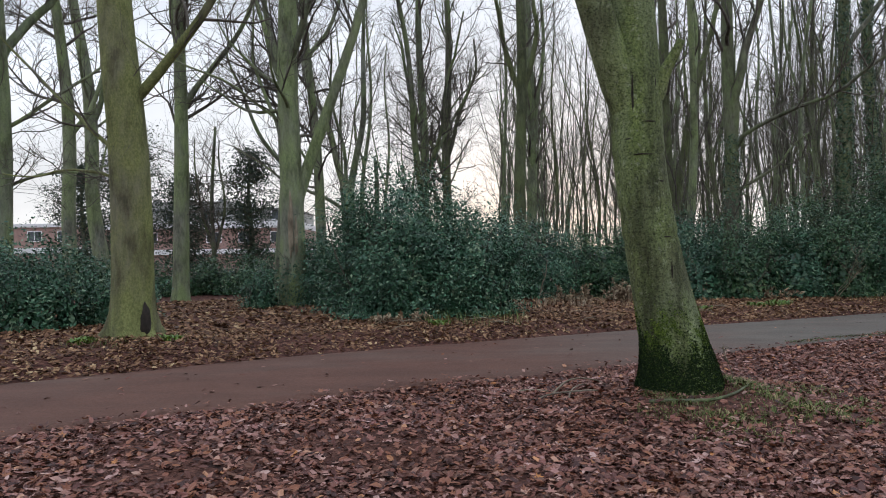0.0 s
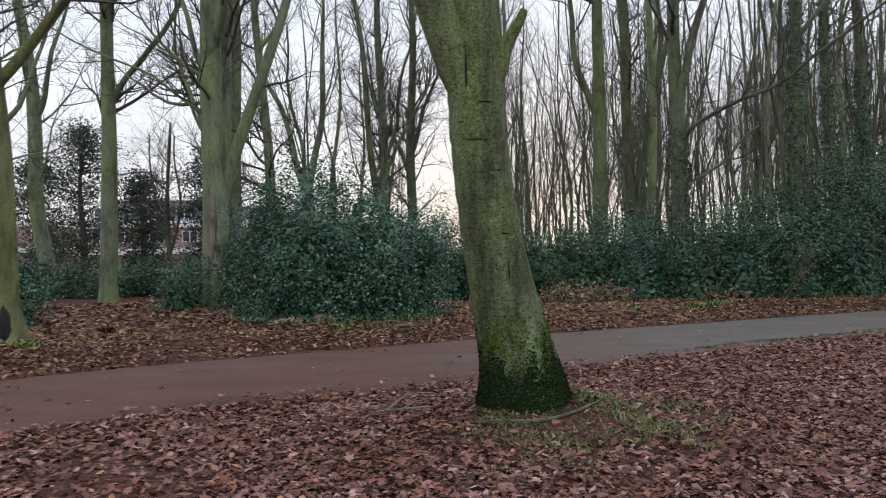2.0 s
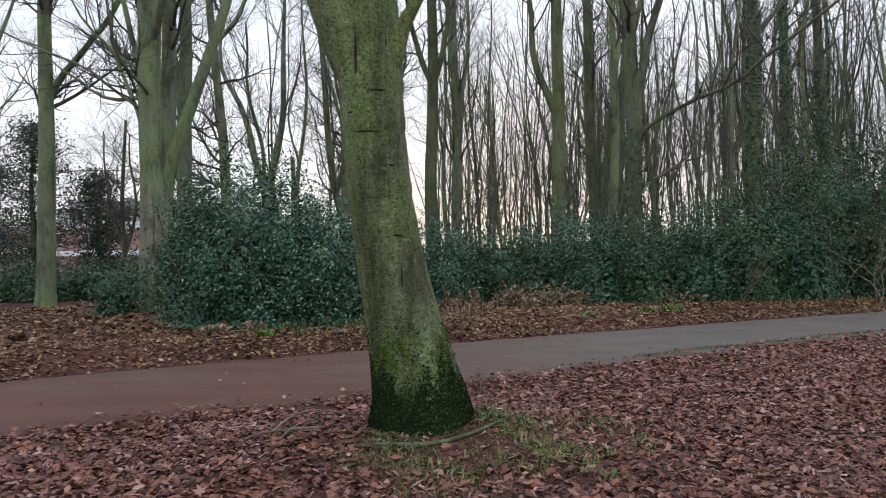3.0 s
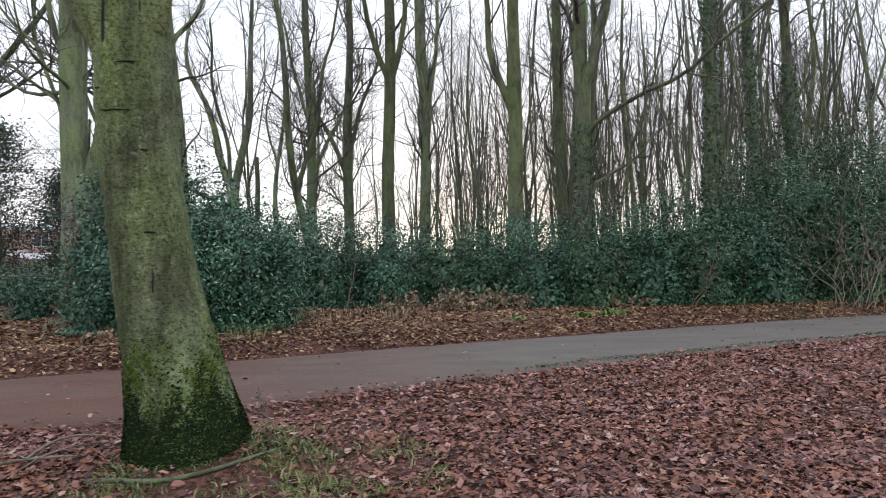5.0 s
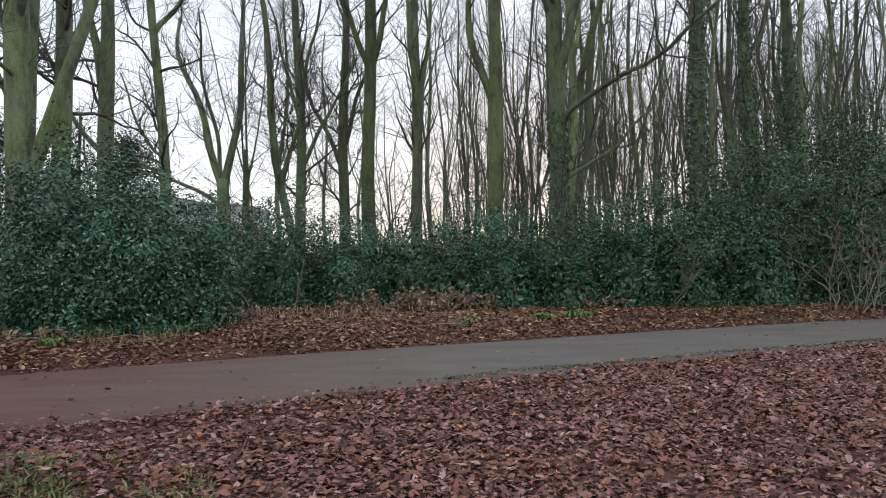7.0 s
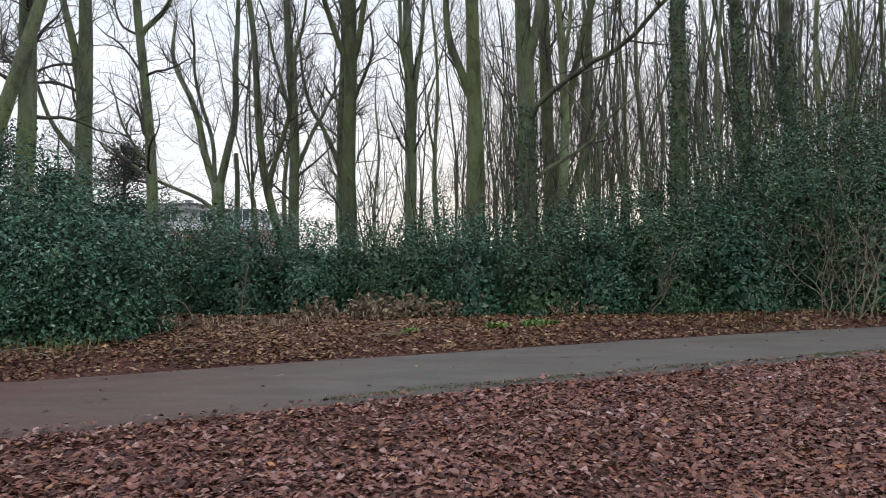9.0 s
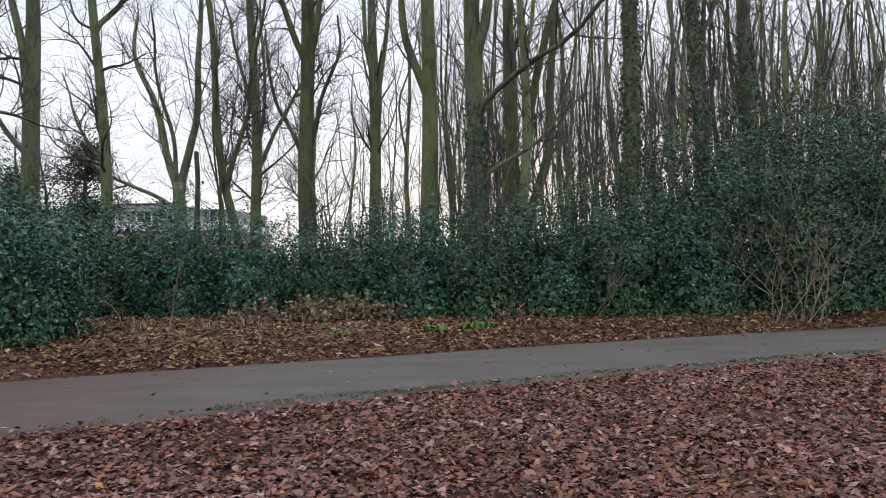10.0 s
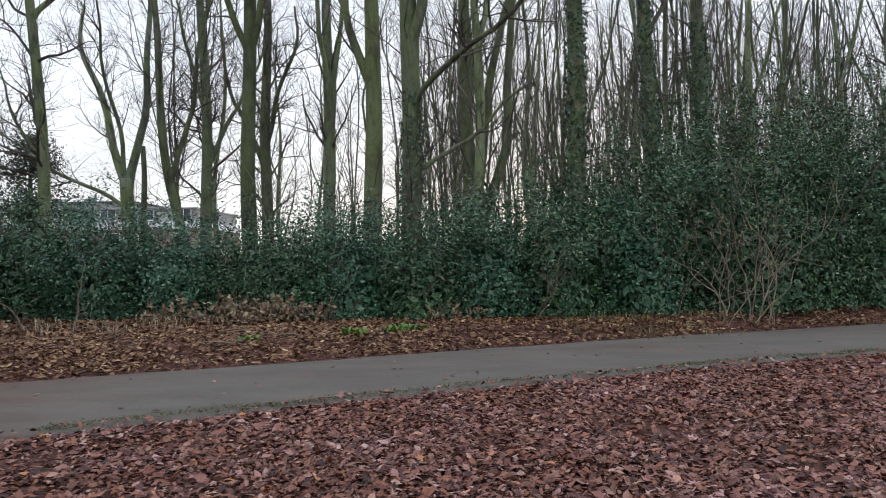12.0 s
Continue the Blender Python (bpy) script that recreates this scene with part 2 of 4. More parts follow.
def part(name, geo, mat, parent=None, label="", smooth=True, kind=""):
    ob = new(name, geo.mesh(name, mat, smooth))
    if kind:
        tagged(ob, kind=kind)
    ob.parent = parent
    if label:
        tagged(ob, label)
    return ob


def box(geo, x0, x1, y0, y1, z0, z1, bev=0.0):
    """A box with its upright and top edges cut by bev."""
    bm = bmesh.new()
    bmesh.ops.create_cube(bm, size=1.0)
    bmesh.ops.transform(bm, matrix=Matrix.LocRotScale(((x0 + x1) / 2, (y0 + y1) / 2, (z0 + z1) / 2), None, (x1 - x0, y1 - y0, z1 - z0)), verts=bm.verts)
    if bev:
        bmesh.ops.bevel(bm, geom=bm.edges[:], offset=bev, segments=1, affect="EDGES")
    bmesh.ops.triangulate(bm, faces=bm.faces[:])
    bm.verts.index_update()
    geo.add([v.co[:] for v in bm.verts], [[v.index for v in f.verts] for f in bm.faces])
    bm.free()


def unit(v):
    return v / max(np.linalg.norm(v), 1e-9)


def wave(x, y, s=0):
    """Gentle unevenness, about -1 to 1."""
    return (np.sin(1.3 * x + 0.7 * y + s) + np.sin(-0.8 * x + 1.9 * y + 2.1 * s + 1) + np.sin(2.9 * x + 2.3 * y + 0.4 + s) * 0.6 + np.sin(5.1 * x - 4.3 * y + s * 3) * 0.4) / 3


def tube(geo, pts, rad, sides, rng=None, rough=0.0, flare=0.0, lobes=5, cap=True):
    """A tapered limb along pts; rough: uneven bark; flare: root lobes at its foot."""
    pts, rad = np.asarray(pts, float), np.asarray(rad, float)
    n = len(pts)
    tan = np.gradient(pts, axis=0)
    tan /= np.linalg.norm(tan, axis=1)[:, None] + 1e-9
    u = unit(np.cross(tan[0], (0.31, 0.95, 0.05) if abs(tan[0][2]) > 0.5 else (0, 0, 1)))
    ang = np.arange(sides) * 2 * np.pi / sides
    ph = rng.uniform(0, 6.28, 6) if rng is not None else np.zeros(6)
    vs = []
    for i in range(n):
        u = unit(u - tan[i] * np.dot(u, tan[i]))
        w = np.cross(tan[i], u)
        r = np.full(sides, rad[i])
        if rough:
            h = pts[i][2]
            r = r * (1 + rough * (np.sin(2 * ang + ph[0] + h * 0.7) + 0.7 * np.sin(3 * ang + ph[1] - h * 1.1) + 0.5 * np.sin(5 * ang + ph[2] + 1.7 * h) + 0.35 * np.sin(9 * ang + ph[4] + 2.6 * h)))
            r += rough * rad[i] * 0.5 * np.sin(h * 4.1 + ph[5] + 2 * ang)
        if flare:
            h = pts[i][2] - pts[0][2]
            r = r * (1 + flare * np.exp(-h / 0.26) * (0.62 + 0.38 * np.sin(lobes * ang + ph[3]) + 0.2 * np.sin(3 * ang + ph[4])))
        vs.append(pts[i] + np.outer(np.cos(ang) * r, u) + np.outer(np.sin(ang) * r, w))
    v = np.concatenate(vs)
    i, j = np.meshgrid(np.arange(n - 1), np.arange(sides), indexing="ij")
    a, b_, c, d = i * sides + j, i * sides + (j + 1) % sides, (i + 1) * sides + (j + 1) % sides, (i + 1) * sides + j
    f = np.concatenate([np.stack([a, b_, c], -1).reshape(-1, 3), np.stack([a, c, d], -1).reshape(-1, 3)])
    if cap:
        v = np.vstack([v, pts[-1] + tan[-1] * rad[-1] * 0.4])
        k = (n - 1) * sides
        f = np.vstack([f, [[k + q, k + (q + 1) % sides, len(v) - 1] for q in range(sides)]])
    geo.add(v, f)


def scatter(geo, centres, normals, sizes, rng, template, tris, spin=True, along=None):
    """Many small leaves at once: template in (along, across, up), one copy at each centre."""
    n = len(centres)
    normals = normals / (np.linalg.norm(normals, axis=1)[:, None] + 1e-9)
    ref = rng.normal(size=(n, 3)) if along is None else along
    a = ref - normals * np.sum(ref * normals, axis=1)[:, None]
    a /= np.linalg.norm(a, axis=1)[:, None] + 1e-9
    c = np.cross(normals, a)
    t = np.asarray(template, float)
    k = len(t)
    wob = rng.uniform(0.75, 1.25, (n, k, 3))
    tt = t[None] * wob * sizes[:, None, None]
    v = centres[:, None] + tt[..., 0:1] * a[:, None] + tt[..., 1:2] * c[:, None] + tt[..., 2:3] * normals[:, None]
    f = (np.arange(n) * k)[:, None, None] + np.asarray(tris)[None]
    geo.add(v.reshape(-1, 3), f.reshape(-1, 3))


LEAF_FOLD = ([(-0.5, 0, 0), (0.02, 0.24, 0.09), (0.52, 0, 0.03), (0.02, -0.24, 0.09)], [(0, 2, 1), (0, 3, 2)])
LEAF_OVAL = ([(-0.5, 0, 0.05), (-0.15, 0.27, 0.0), (0.25, 0.22, 0.13), (0.58, 0.03, 0.06), (0.2, -0.24, 0.16), (-0.2, -0.26, 0.04)], [(0, 2, 1), (0, 3, 2), (0, 4, 3), (0, 5, 4)])
LEAF_LOBED = ([(0, 0, 0), (-0.5, 0, 0.06), (-0.22, 0.13, 0.02), (-0.18, 0.48, 0.15), (0.05, 0.2, 0.04), (0.32, 0.40, 0.17), (0.24, 0.13, 0.05), (0.6, 0, 0.13),
               (0.24, -0.13, 0.05), (0.32, -0.40, 0.15), (0.05, -0.2, 0.04), (-0.18, -0.48, 0.17), (-0.22, -0.13, 0.02)],
              [(0, q + 1, q) for q in range(1, 12)] + [(0, 1, 12)])


# ---- the lie of the land ----
PATH_X = np.array([-60, -30, -14, -6, -4, -1, 1, 4, 7, 10, 13, 17, 24, 40, 80.0])
PATH_Y = np.array([-22, -8, 0.9, 6.4, 7.75, 9.65, 10.45, 12.0, 13.15, 14.45, 15.6, 16.95, 19.4, 24.5, 36.0])


def path_y(x):
    """The path's middle line."""
    x = np.asarray(x, float)
    return (np.interp(x - 1.5, PATH_X, PATH_Y) + np.interp(x, PATH_X, PATH_Y) * 2 + np.interp(x + 1.5, PATH_X, PATH_Y)) / 4


def near_wide(x):
    """How much wider the trodden near side of the path is."""
    s_ = np.clip((8.8 - np.asarray(x, float)) / 5.9, 0, 1)
    return 1 + 0.28 * s_ * s_ * (3 - 2 * s_)


def across(x, y):
    """Metres across the path from its middle, towards the wood; the near side is counted in shares of its width."""
    u_ = (np.asarray(y, float) - path_y(x)) * 0.905
    return np.where(u_ < 0, u_ / near_wide(x), u_)


HALF = 1.36
TREE_A = (2.42, 7.08)


def land(x, y):
    x, y = np.asarray(x, float), np.asarray(y, float)
    u = across(x, y)
    s = np.clip((u - HALF) / 1.3, 0, 1)
    h = 0.15 * s * s * (3 - 2 * s) - 0.035 * np.clip((-u - HALF + 0.1) / 0.5, 0, 1) - 0.03 * np.clip((HALF + 0.12 - abs(u)) / 0.1, 0, 1)
    off = np.clip((abs(u) - HALF) / 0.6, 0, 1)
    h = h + off * (0.022 * wave(x * 1.1, y * 1.1) + 0.012 * wave(x * 3.7, y * 3.1, 2))
    r2 = (x - TREE_A[0]) ** 2 + (y - TREE_A[1]) ** 2
    h = h + 0.19 * np.exp(-r2 / 0.75) * np.clip((-u - HALF) / 0.3, 0, 1)
    h = h + 0.15 * (x - TREE_A[0]) * np.exp(-r2 / 0.5)
    r2 = (x + 5.13) ** 2 + (y - 11.4) ** 2
    return h + 0.06 * np.exp(-r2 / 1.2) * off


def steps(lo, hi, fine_lo, fine_hi, fine):
    mid = np.arange(fine_lo, fine_hi, fine)
    out = lambda span: np.geomspace(fine, span, 26)
    return np.concatenate([(fine_lo - out(fine_lo - lo))[::-1], mid, fine_hi + out(hi - fine_hi)])


gx, gy = steps(-700, 700, -12, 22, 0.16), steps(-300, 900, 1, 26, 0.16)
GX, GY = np.meshgrid(gx, gy, indexing="ij")
g = Geo()
i, j = np.meshgrid(np.arange(len(gx) - 1), np.arange(len(gy) - 1), indexing="ij")
m_ = len(gy)
q0, q1, q2, q3 = i * m_ + j, (i + 1) * m_ + j, (i + 1) * m_ + j + 1, i * m_ + j + 1
g.add(np.stack([GX, GY, land(GX, GY)], -1).reshape(-1, 3),
      np.concatenate([np.stack([q0, q1, q2], -1).reshape(-1, 3), np.stack([q0, q2, q3], -1).reshape(-1, 3)]))
ground = part("ground", g, M_SOIL)
tagged(ground, "brown woodland soil under fallen leaves", "ground", kind="structure")

# the path: a cambered strip with ragged edges
px = np.concatenate([np.arange(-58, -8, 1.0), np.arange(-8, 24, 0.12), np.arange(24, 78, 1.0)])
pu = np.array([-1.0, -0.97, -0.85, -0.6, -0.3, 0, 0.3, 0.6, 0.85, 0.97, 1.0])
pz = np.array([-0.05, -0.012, -0.004, 0.004, 0.01, 0.012, 0.01, 0.004, -0.004, -0.012, -0.05])
g = Geo()
edge_n = (HALF + 0.05 * wave(px * 1.3, px * 0.2) + 0.03 * wave(px * 6, px, 1)) * near_wide(px)
edge_f = HALF + 0.05 * wave(px * 1.1, px * 0.3, 5) + 0.03 * wave(px * 7, px, 3)
hw = np.where(pu[None] < 0, edge_n[:, None], edge_f[:, None]) * pu[None]
X = np.repeat(px[:, None], len(pu), 1) - hw * 0.425
Y = path_y(px)[:, None] + hw * 0.905
i, j = np.meshgrid(np.arange(len(px) - 1), np.arange(len(pu) - 1), indexing="ij")
k = len(pu)
q0, q1, q2, q3 = i * k + j, (i + 1) * k + j, (i + 1) * k + j + 1, i * k + j + 1
g.add(np.stack([X, Y, np.repeat(pz[None], len(px), 0) + 0.004 * wave(X * 2, Y * 2)], -1).reshape(-1, 3),
      np.concatenate([np.stack([q0, q1, q2], -1).reshape(-1, 3), np.stack([q0, q2, q3], -1).reshape(-1, 3)]))
path = part("path", g, M_PATH)
tagged(path, "worn grey-brown asphalt footpath with muddy edges", "path", kind="structure")


# ---- trees ----
def curve_pts(p, d, length, n, rng, wander=0.1, up=0.0):
    """A wandering line from p along d, drawn upwards by up."""
    pts, d = [np.array(p, float)], unit(np.array(d, float))
    side, ph_, om = unit(np.cross(d, rng.normal(size=3))), rng.uniform(0, 6.28), rng.uniform(0.5, 1.1)
    for k_ in range(n):
        d = unit(d + rng.normal(0, wander, 3) + np.array([0, 0, up]) + side * 1.4 * wander * math.sin(ph_ + om * k_))
        pts.append(pts[-1] + d * length / n)
    return np.array(pts)


def branch_out(geo, pts, rad, rng, level, count, length, spread=0.9, start=0.25, up=0.10, thin=1.0):
    """Side shoots along a limb, and theirs in turn."""
    if level <= 0:
        return
    for _ in range(count):
        s = rng.uniform(start, 1.0) * (len(pts) - 1)
        i = min(int(s), len(pts) - 2)
        p = pts[i] + (pts[i + 1] - pts[i]) * (s - i)
        along = unit(pts[i + 1] - pts[i])
        side = unit(np.cross(along, rng.normal(size=3)))
        d = unit(along * (1 - spread * 0.5) + side * spread + np.array([0, 0, 0.12]))
        r = min(rad[i] * 0.6, 0.006 + 0.009 * level) * thin * rng.uniform(0.75, 1.15)
        ln = length * rng.uniform(0.55, 1.2)
        q = curve_pts(p, d, ln, 4 if level > 1 else 2, rng, 0.16, up)
        rr = np.linspace(r, max(r * 0.4, 0.004 * thin), len(q))
        tube(geo, q, rr, 4 if level > 1 else 3, cap=False)
        branch_out(geo, q, rr, rng, level - 1, max(3, int(count * 0.75)), length * 0.5, spread, 0.2, up, thin)


def tree(name, x, y, height, r, rng_seed, mat, lean=(0, 0), bend=0.3, forks=(), limbs=8, limb_from=0.35, limb_len=3.0, sides=14,
         flare=0.35, rough=0.03, twig=5, label="", category="tree", group="", top=0.45, limb_up=0.06, levels=2, tilts=(30, 65), fork_twig=6):
    """A bare tree: trunk, forks (height, azimuth, tilt, radius share, length), smaller limbs all round, and fine twigs.
    lean: metres sideways per metre up."""
    rng = np.random.default_rng(rng_seed)
    root = new(name)
    z0 = float(land(x, y)) - 0.06
    root.location = (x, y, z0)
    n = max(10, int(height * (2.2 if r > 0.33 else 1.4)))
    h = height * np.linspace(0, 1, n + 1) ** 1.25
    ph = rng.uniform(0, 6.28, 2)
    tx = lean[0] * h + bend * 0.55 * np.sin(h * 0.55 + ph[0]) * np.clip(h / 4, 0, 1)
    ty = lean[1] * h + bend * 0.55 * np.sin(h * 0.45 + ph[1]) * np.clip(h / 4, 0, 1)
    pts = np.stack([tx, ty, h], -1)
    rad = r * (1 - (1 - top) * (h / height) ** 1.1)
    g_ = Geo()
    tube(g_, pts, rad, sides, rng, rough, flare)
    part("trunk", g_, mat, root)
    fine = Geo()

    def at_h(hh):
        return np.array([np.interp(hh, h, pts[:, 0]), np.interp(hh, h, pts[:, 1]), hh]), float(np.interp(hh, h, rad))

    for (fh, az, tilt, share, ln, *rest) in forks:
        p, rr = at_h(fh)
        a, t_ = radians(az), radians(tilt)
        d = np.array([math.sin(a) * math.sin(t_), math.cos(a) * math.sin(t_), math.cos(t_)])
        q = curve_pts(p - d * rr * 0.4, d, ln, 13, rng, rest[1] if len(rest) > 1 else 0.075, rest[0] if rest else 0.09)
        fr = np.linspace(rr * share, rr * share * 0.35, len(q))
        fr[0] *= 1.25
        g_ = Geo()
        tube(g_, q, fr, max(7, sides - 4), rng, rough)
        part("limb", g_, mat, root)
        branch_out(fine, q, fr, rng, levels + 1 if levels > 1 else 2, fork_twig, ln * 0.28, 0.7, 0.12, 0.14)
    for _ in range(limbs):
        hh = height * rng.uniform(limb_from, 0.97)
        p, rr = at_h(hh)
        a, t_ = rng.uniform(0, 6.28), radians(rng.uniform(*tilts))
        d = np.array([math.sin(a) * math.sin(t_), math.cos(a) * math.sin(t_), math.cos(t_)])
        ln = limb_len * rng.uniform(0.6, 1.2)
        q = curve_pts(p, d, ln, 8, rng, 0.14, limb_up)
        lr = np.linspace(min(rr * 0.4, 0.06 if r > 0.2 else 0.03), 0.009, len(q))
        g_ = Geo()
        tube(g_, q, lr, 6, rng)
        part("limb", g_, M_TWIG if r < 0.3 else mat, root)
        branch_out(fine, q, lr, rng, levels, twig, ln * 0.45, 0.8, 0.12)
    branch_out(fine, pts[n // 5:], rad[n // 5:], rng, 2, 15 if r > 0.15 else 9, 2.4, 1.0, 0.05, 0.03, 0.62)
    part("twig_spray", fine, M_TWIG, root, kind="stuff")
    tagged(root, label, category, group)
    return root, at_h


def ivy_on(root, at_h, lo, hi, n, seed, puff=0.12):
    """Ivy clinging round a trunk, in lumps."""
    rng = np.random.default_rng(seed)
    hs = lo + (hi - lo) * rng.uniform(0, 1, n) ** 1.1
    az = rng.uniform(0, 6.28, n)
    pr = [at_h(v) for v in hs]
    c = np.array([p for p, _ in pr])
    rr = np.array([q for _, q in pr])
    lump = 0.5 + 0.5 * np.sin(hs * 3.1 + 2 * az) * np.sin(hs * 1.3 + az + 1)
    out = rr + 0.015 + puff * lump * rng.uniform(0.1, 1, n)
    d = np.stack([np.sin(az), np.cos(az), np.zeros(n)], -1)
    g_ = Geo()
    scatter(g_, c + d * out[:, None], d + rng.normal(0, 0.45, (n, 3)), rng.uniform(0.06, 0.12, n), rng, *LEAF_FOLD)
    part("ivy", g_, M_IVY, root, "dark glossy ivy leaves", kind="stuff")


# the leaning mossy tree beside the path, forked low
rngA = np.random.default_rng(5)
treeA = new("mossy_tree")
zA = float(land(*TREE_A)) - 0.09
treeA.location = (*TREE_A, zA)
h = np.concatenate([np.linspace(0, 0.9, 20), np.linspace(0.95, 4.6, 74), np.linspace(4.8, 10.5, 18)])


def eased(at, values):
    """Values along the trunk, with the corners between them rounded."""
    return sum(np.interp(h + o, at, values) for o in (-0.24, -0.12, 0, 0.12, 0.24)) / 5


lean_x = eased([0, 0.24, 0.54, 0.84, 1.2, 1.7, 2.15, 2.65, 3.1, 4.0, 6, 10.5], [0.01, -0.03, -0.085, -0.15, -0.23, -0.305, -0.36, -0.395, -0.395, -0.44, -0.52, -0.7])
pts = np.stack([lean_x, 0.02 * h, h], -1)
rad = eased([0, 0.24, 0.5, 0.75, 1.2, 1.7, 2.15, 2.65, 3.1, 4.0, 6, 10.5], [0.42, 0.37, 0.335, 0.308, 0.278, 0.266, 0.26, 0.254, 0.258, 0.235, 0.17, 0.06])
for crease in (1.55, 1.86, 2.39, 2.72, 3.12):
    rad = rad - 0.009 * np.exp(-((h - crease) / 0.03) ** 2) + 0.007 * np.exp(-((h - crease - 0.08) / 0.05) ** 2)
g = Geo()
tube(g, pts, rad, 64, rngA, 0.02, 0.20, 3)
part("trunk", g, M_MAIN, treeA)
fineA = Geo()
branch_out(fineA, pts[80:], rad[80:], rngA, 3, 6, 2.0, 0.8, 0.4)


def on_trunk(z, degrees, sink=0.0):
    """A spot on the bark: height, degrees round from the side that faces the lawn, and how deep."""
    a, r_ = radians(degrees), float(np.interp(z, h, rad)) - sink
    return float(np.interp(z, h, pts[:, 0])) + r_ * math.sin(a), 0.02 * z - r_ * math.cos(a)


q = curve_pts(np.array([lean_x[60] - 0.02, 0.05, 2.72]), (-0.40, 0.03, 0.92), 7.0, 16, rngA, 0.035, 0.03)
rr = np.concatenate([[0.17, 0.185, 0.175], np.linspace(0.165, 0.06, len(q) - 3)])
g = Geo()
tube(g, q, rr, 30, rngA, 0.02)
part("limb", g, M_MAIN, treeA)
branch_out(fineA, q, rr, rngA, 3, 6, 2.0, 0.8, 0.4)
q = curve_pts(np.array([*on_trunk(3.02, 62, 0.10), 3.02]), (0.50, -0.12, 0.72), 0.62, 7, rngA, 0.04, 0.10)
g = Geo()
tube(g, q, [0.13, 0.115, 0.085, 0.066, 0.056, 0.05, 0.044, 0.038], 18, rngA, 0.04)
part("branch_stub", g, M_MAIN, treeA, "short broken branch stub")
part("twig_spray", fineA, M_TWIG, treeA, kind="stuff")
# moss round its foot: short tufts on the flare, dark and wet below, brighter above
tv = np.array([v.co[:] for v in bpy.data.objects["trunk"].data.vertices])
tv = tv[tv[:, 2] < 1.2]
tx, ty = tv[:, 0] - np.interp(tv[:, 2], h, pts[:, 0]), tv[:, 1] - np.interp(tv[:, 2], h, pts[:, 1])
ta, th, tr = np.arctan2(tx, ty) % 6.2832, tv[:, 2], np.hypot(tx, ty)


def moss_on(az, hh, lo, hi, mat, label):
    """Tufts at these angles and heights, sitting on the bark."""
    near_r = []
    for a_, z_ in zip(np.array_split(az, 16), np.array_split(hh, 16)):
        gap = 1.0 / ((((a_[:, None] - ta[None] + 3.1416) % 6.2832 - 3.1416) * 0.35) ** 2 + (z_[:, None] - th[None]) ** 2 + 0.0002) ** 2
        near_r.append((gap * tr[None]).sum(1) / gap.sum(1))
    d_ = np.stack([np.sin(az), np.cos(az), np.zeros(len(az))], -1)
    c_ = np.stack([np.interp(hh, h, pts[:, 0]), np.interp(hh, h, pts[:, 1]), hh], -1) + d_ * (np.concatenate(near_r) + 0.003)[:, None]
    g_ = Geo()
    scatter(g_, c_, d_ + rngA.normal(0, 0.45, (len(az), 3)), rngA.uniform(lo, hi, len(az)), rngA, *LEAF_FOLD)
    part("moss", g_, mat, treeA, label, kind="stuff")


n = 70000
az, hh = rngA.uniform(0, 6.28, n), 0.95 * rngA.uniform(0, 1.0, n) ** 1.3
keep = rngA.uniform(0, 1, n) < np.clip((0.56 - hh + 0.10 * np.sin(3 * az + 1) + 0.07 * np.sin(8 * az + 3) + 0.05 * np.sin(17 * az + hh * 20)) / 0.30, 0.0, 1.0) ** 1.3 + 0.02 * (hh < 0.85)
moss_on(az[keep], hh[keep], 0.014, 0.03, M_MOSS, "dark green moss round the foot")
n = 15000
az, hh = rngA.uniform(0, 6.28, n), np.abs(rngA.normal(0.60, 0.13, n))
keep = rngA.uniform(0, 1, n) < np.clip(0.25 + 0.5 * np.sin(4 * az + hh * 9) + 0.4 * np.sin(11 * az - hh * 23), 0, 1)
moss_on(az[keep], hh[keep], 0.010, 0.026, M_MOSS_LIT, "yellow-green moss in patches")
tagged(treeA, "leaning grey-green tree with mossy foot, forked low, beside the path", "tree")

tree("beech_tree", -5.13, 11.4, 13, 0.34, 11, M_BEECH, (-0.022, 0), 0.25, [(3.75, 80, 50, 0.32, 5.5), (5.6, -70, 40, 0.4, 5), (6.5, 20, 30, 0.5, 5), (3.0, -85, 65, 0.14, 4, 0.02), (2.6, -80, 75, 0.1, 3.5, 0.0)], 5, 0.45, 3.5, 36, 0.75, 0.016,
     label="stout smooth beech with yellow-green algae on its bark")
tree("split_trunk_tree", -4.05, 18.6, 15, 0.36, 12, M_GREY, (-0.006, 0), 0.1, [(2.4, 88, 17, 0.55, 10, 0.02, 0.015), (2.5, -6, 13, 0.66, 11, 0.02, 0.015), (4.1, -80, 42, 0.2, 5, 0.12), (5.0, -85, 72, 0.14, 6, -0.01), (5.6, -50, 30, 0.3, 6), (6.5, 120, 30, 0.4, 5)], 9, 0.3, 3.8, 24, 0.35, 0.03, 7, fork_twig=4, tilts=(35, 80), top=0.3,
     label="thick beech with scarred lower trunk and a leaning second stem")
tree("woodland_tree", -5.0, 21.4, 16, 0.27, 13, M_GREY, (0.05, 0), 0.1, [(8.5, -60, 30, 0.5, 6)], 12, 0.3, 3.5, 16, twig=9, tilts=(35, 80), label="upright grey-green tree behind the beech")
tree("woodland_tree", -8.13, 21.4, 15, 0.25, 14, M_GREY, (0.005, 0), 0.1, [(5.3, -75, 24, 0.6, 7), (5.9, 80, 40, 0.5, 7)], 12, 0.32, 3.2, 14, twig=9, tilts=(40, 85), label="straight grey-green tree with two low forks")
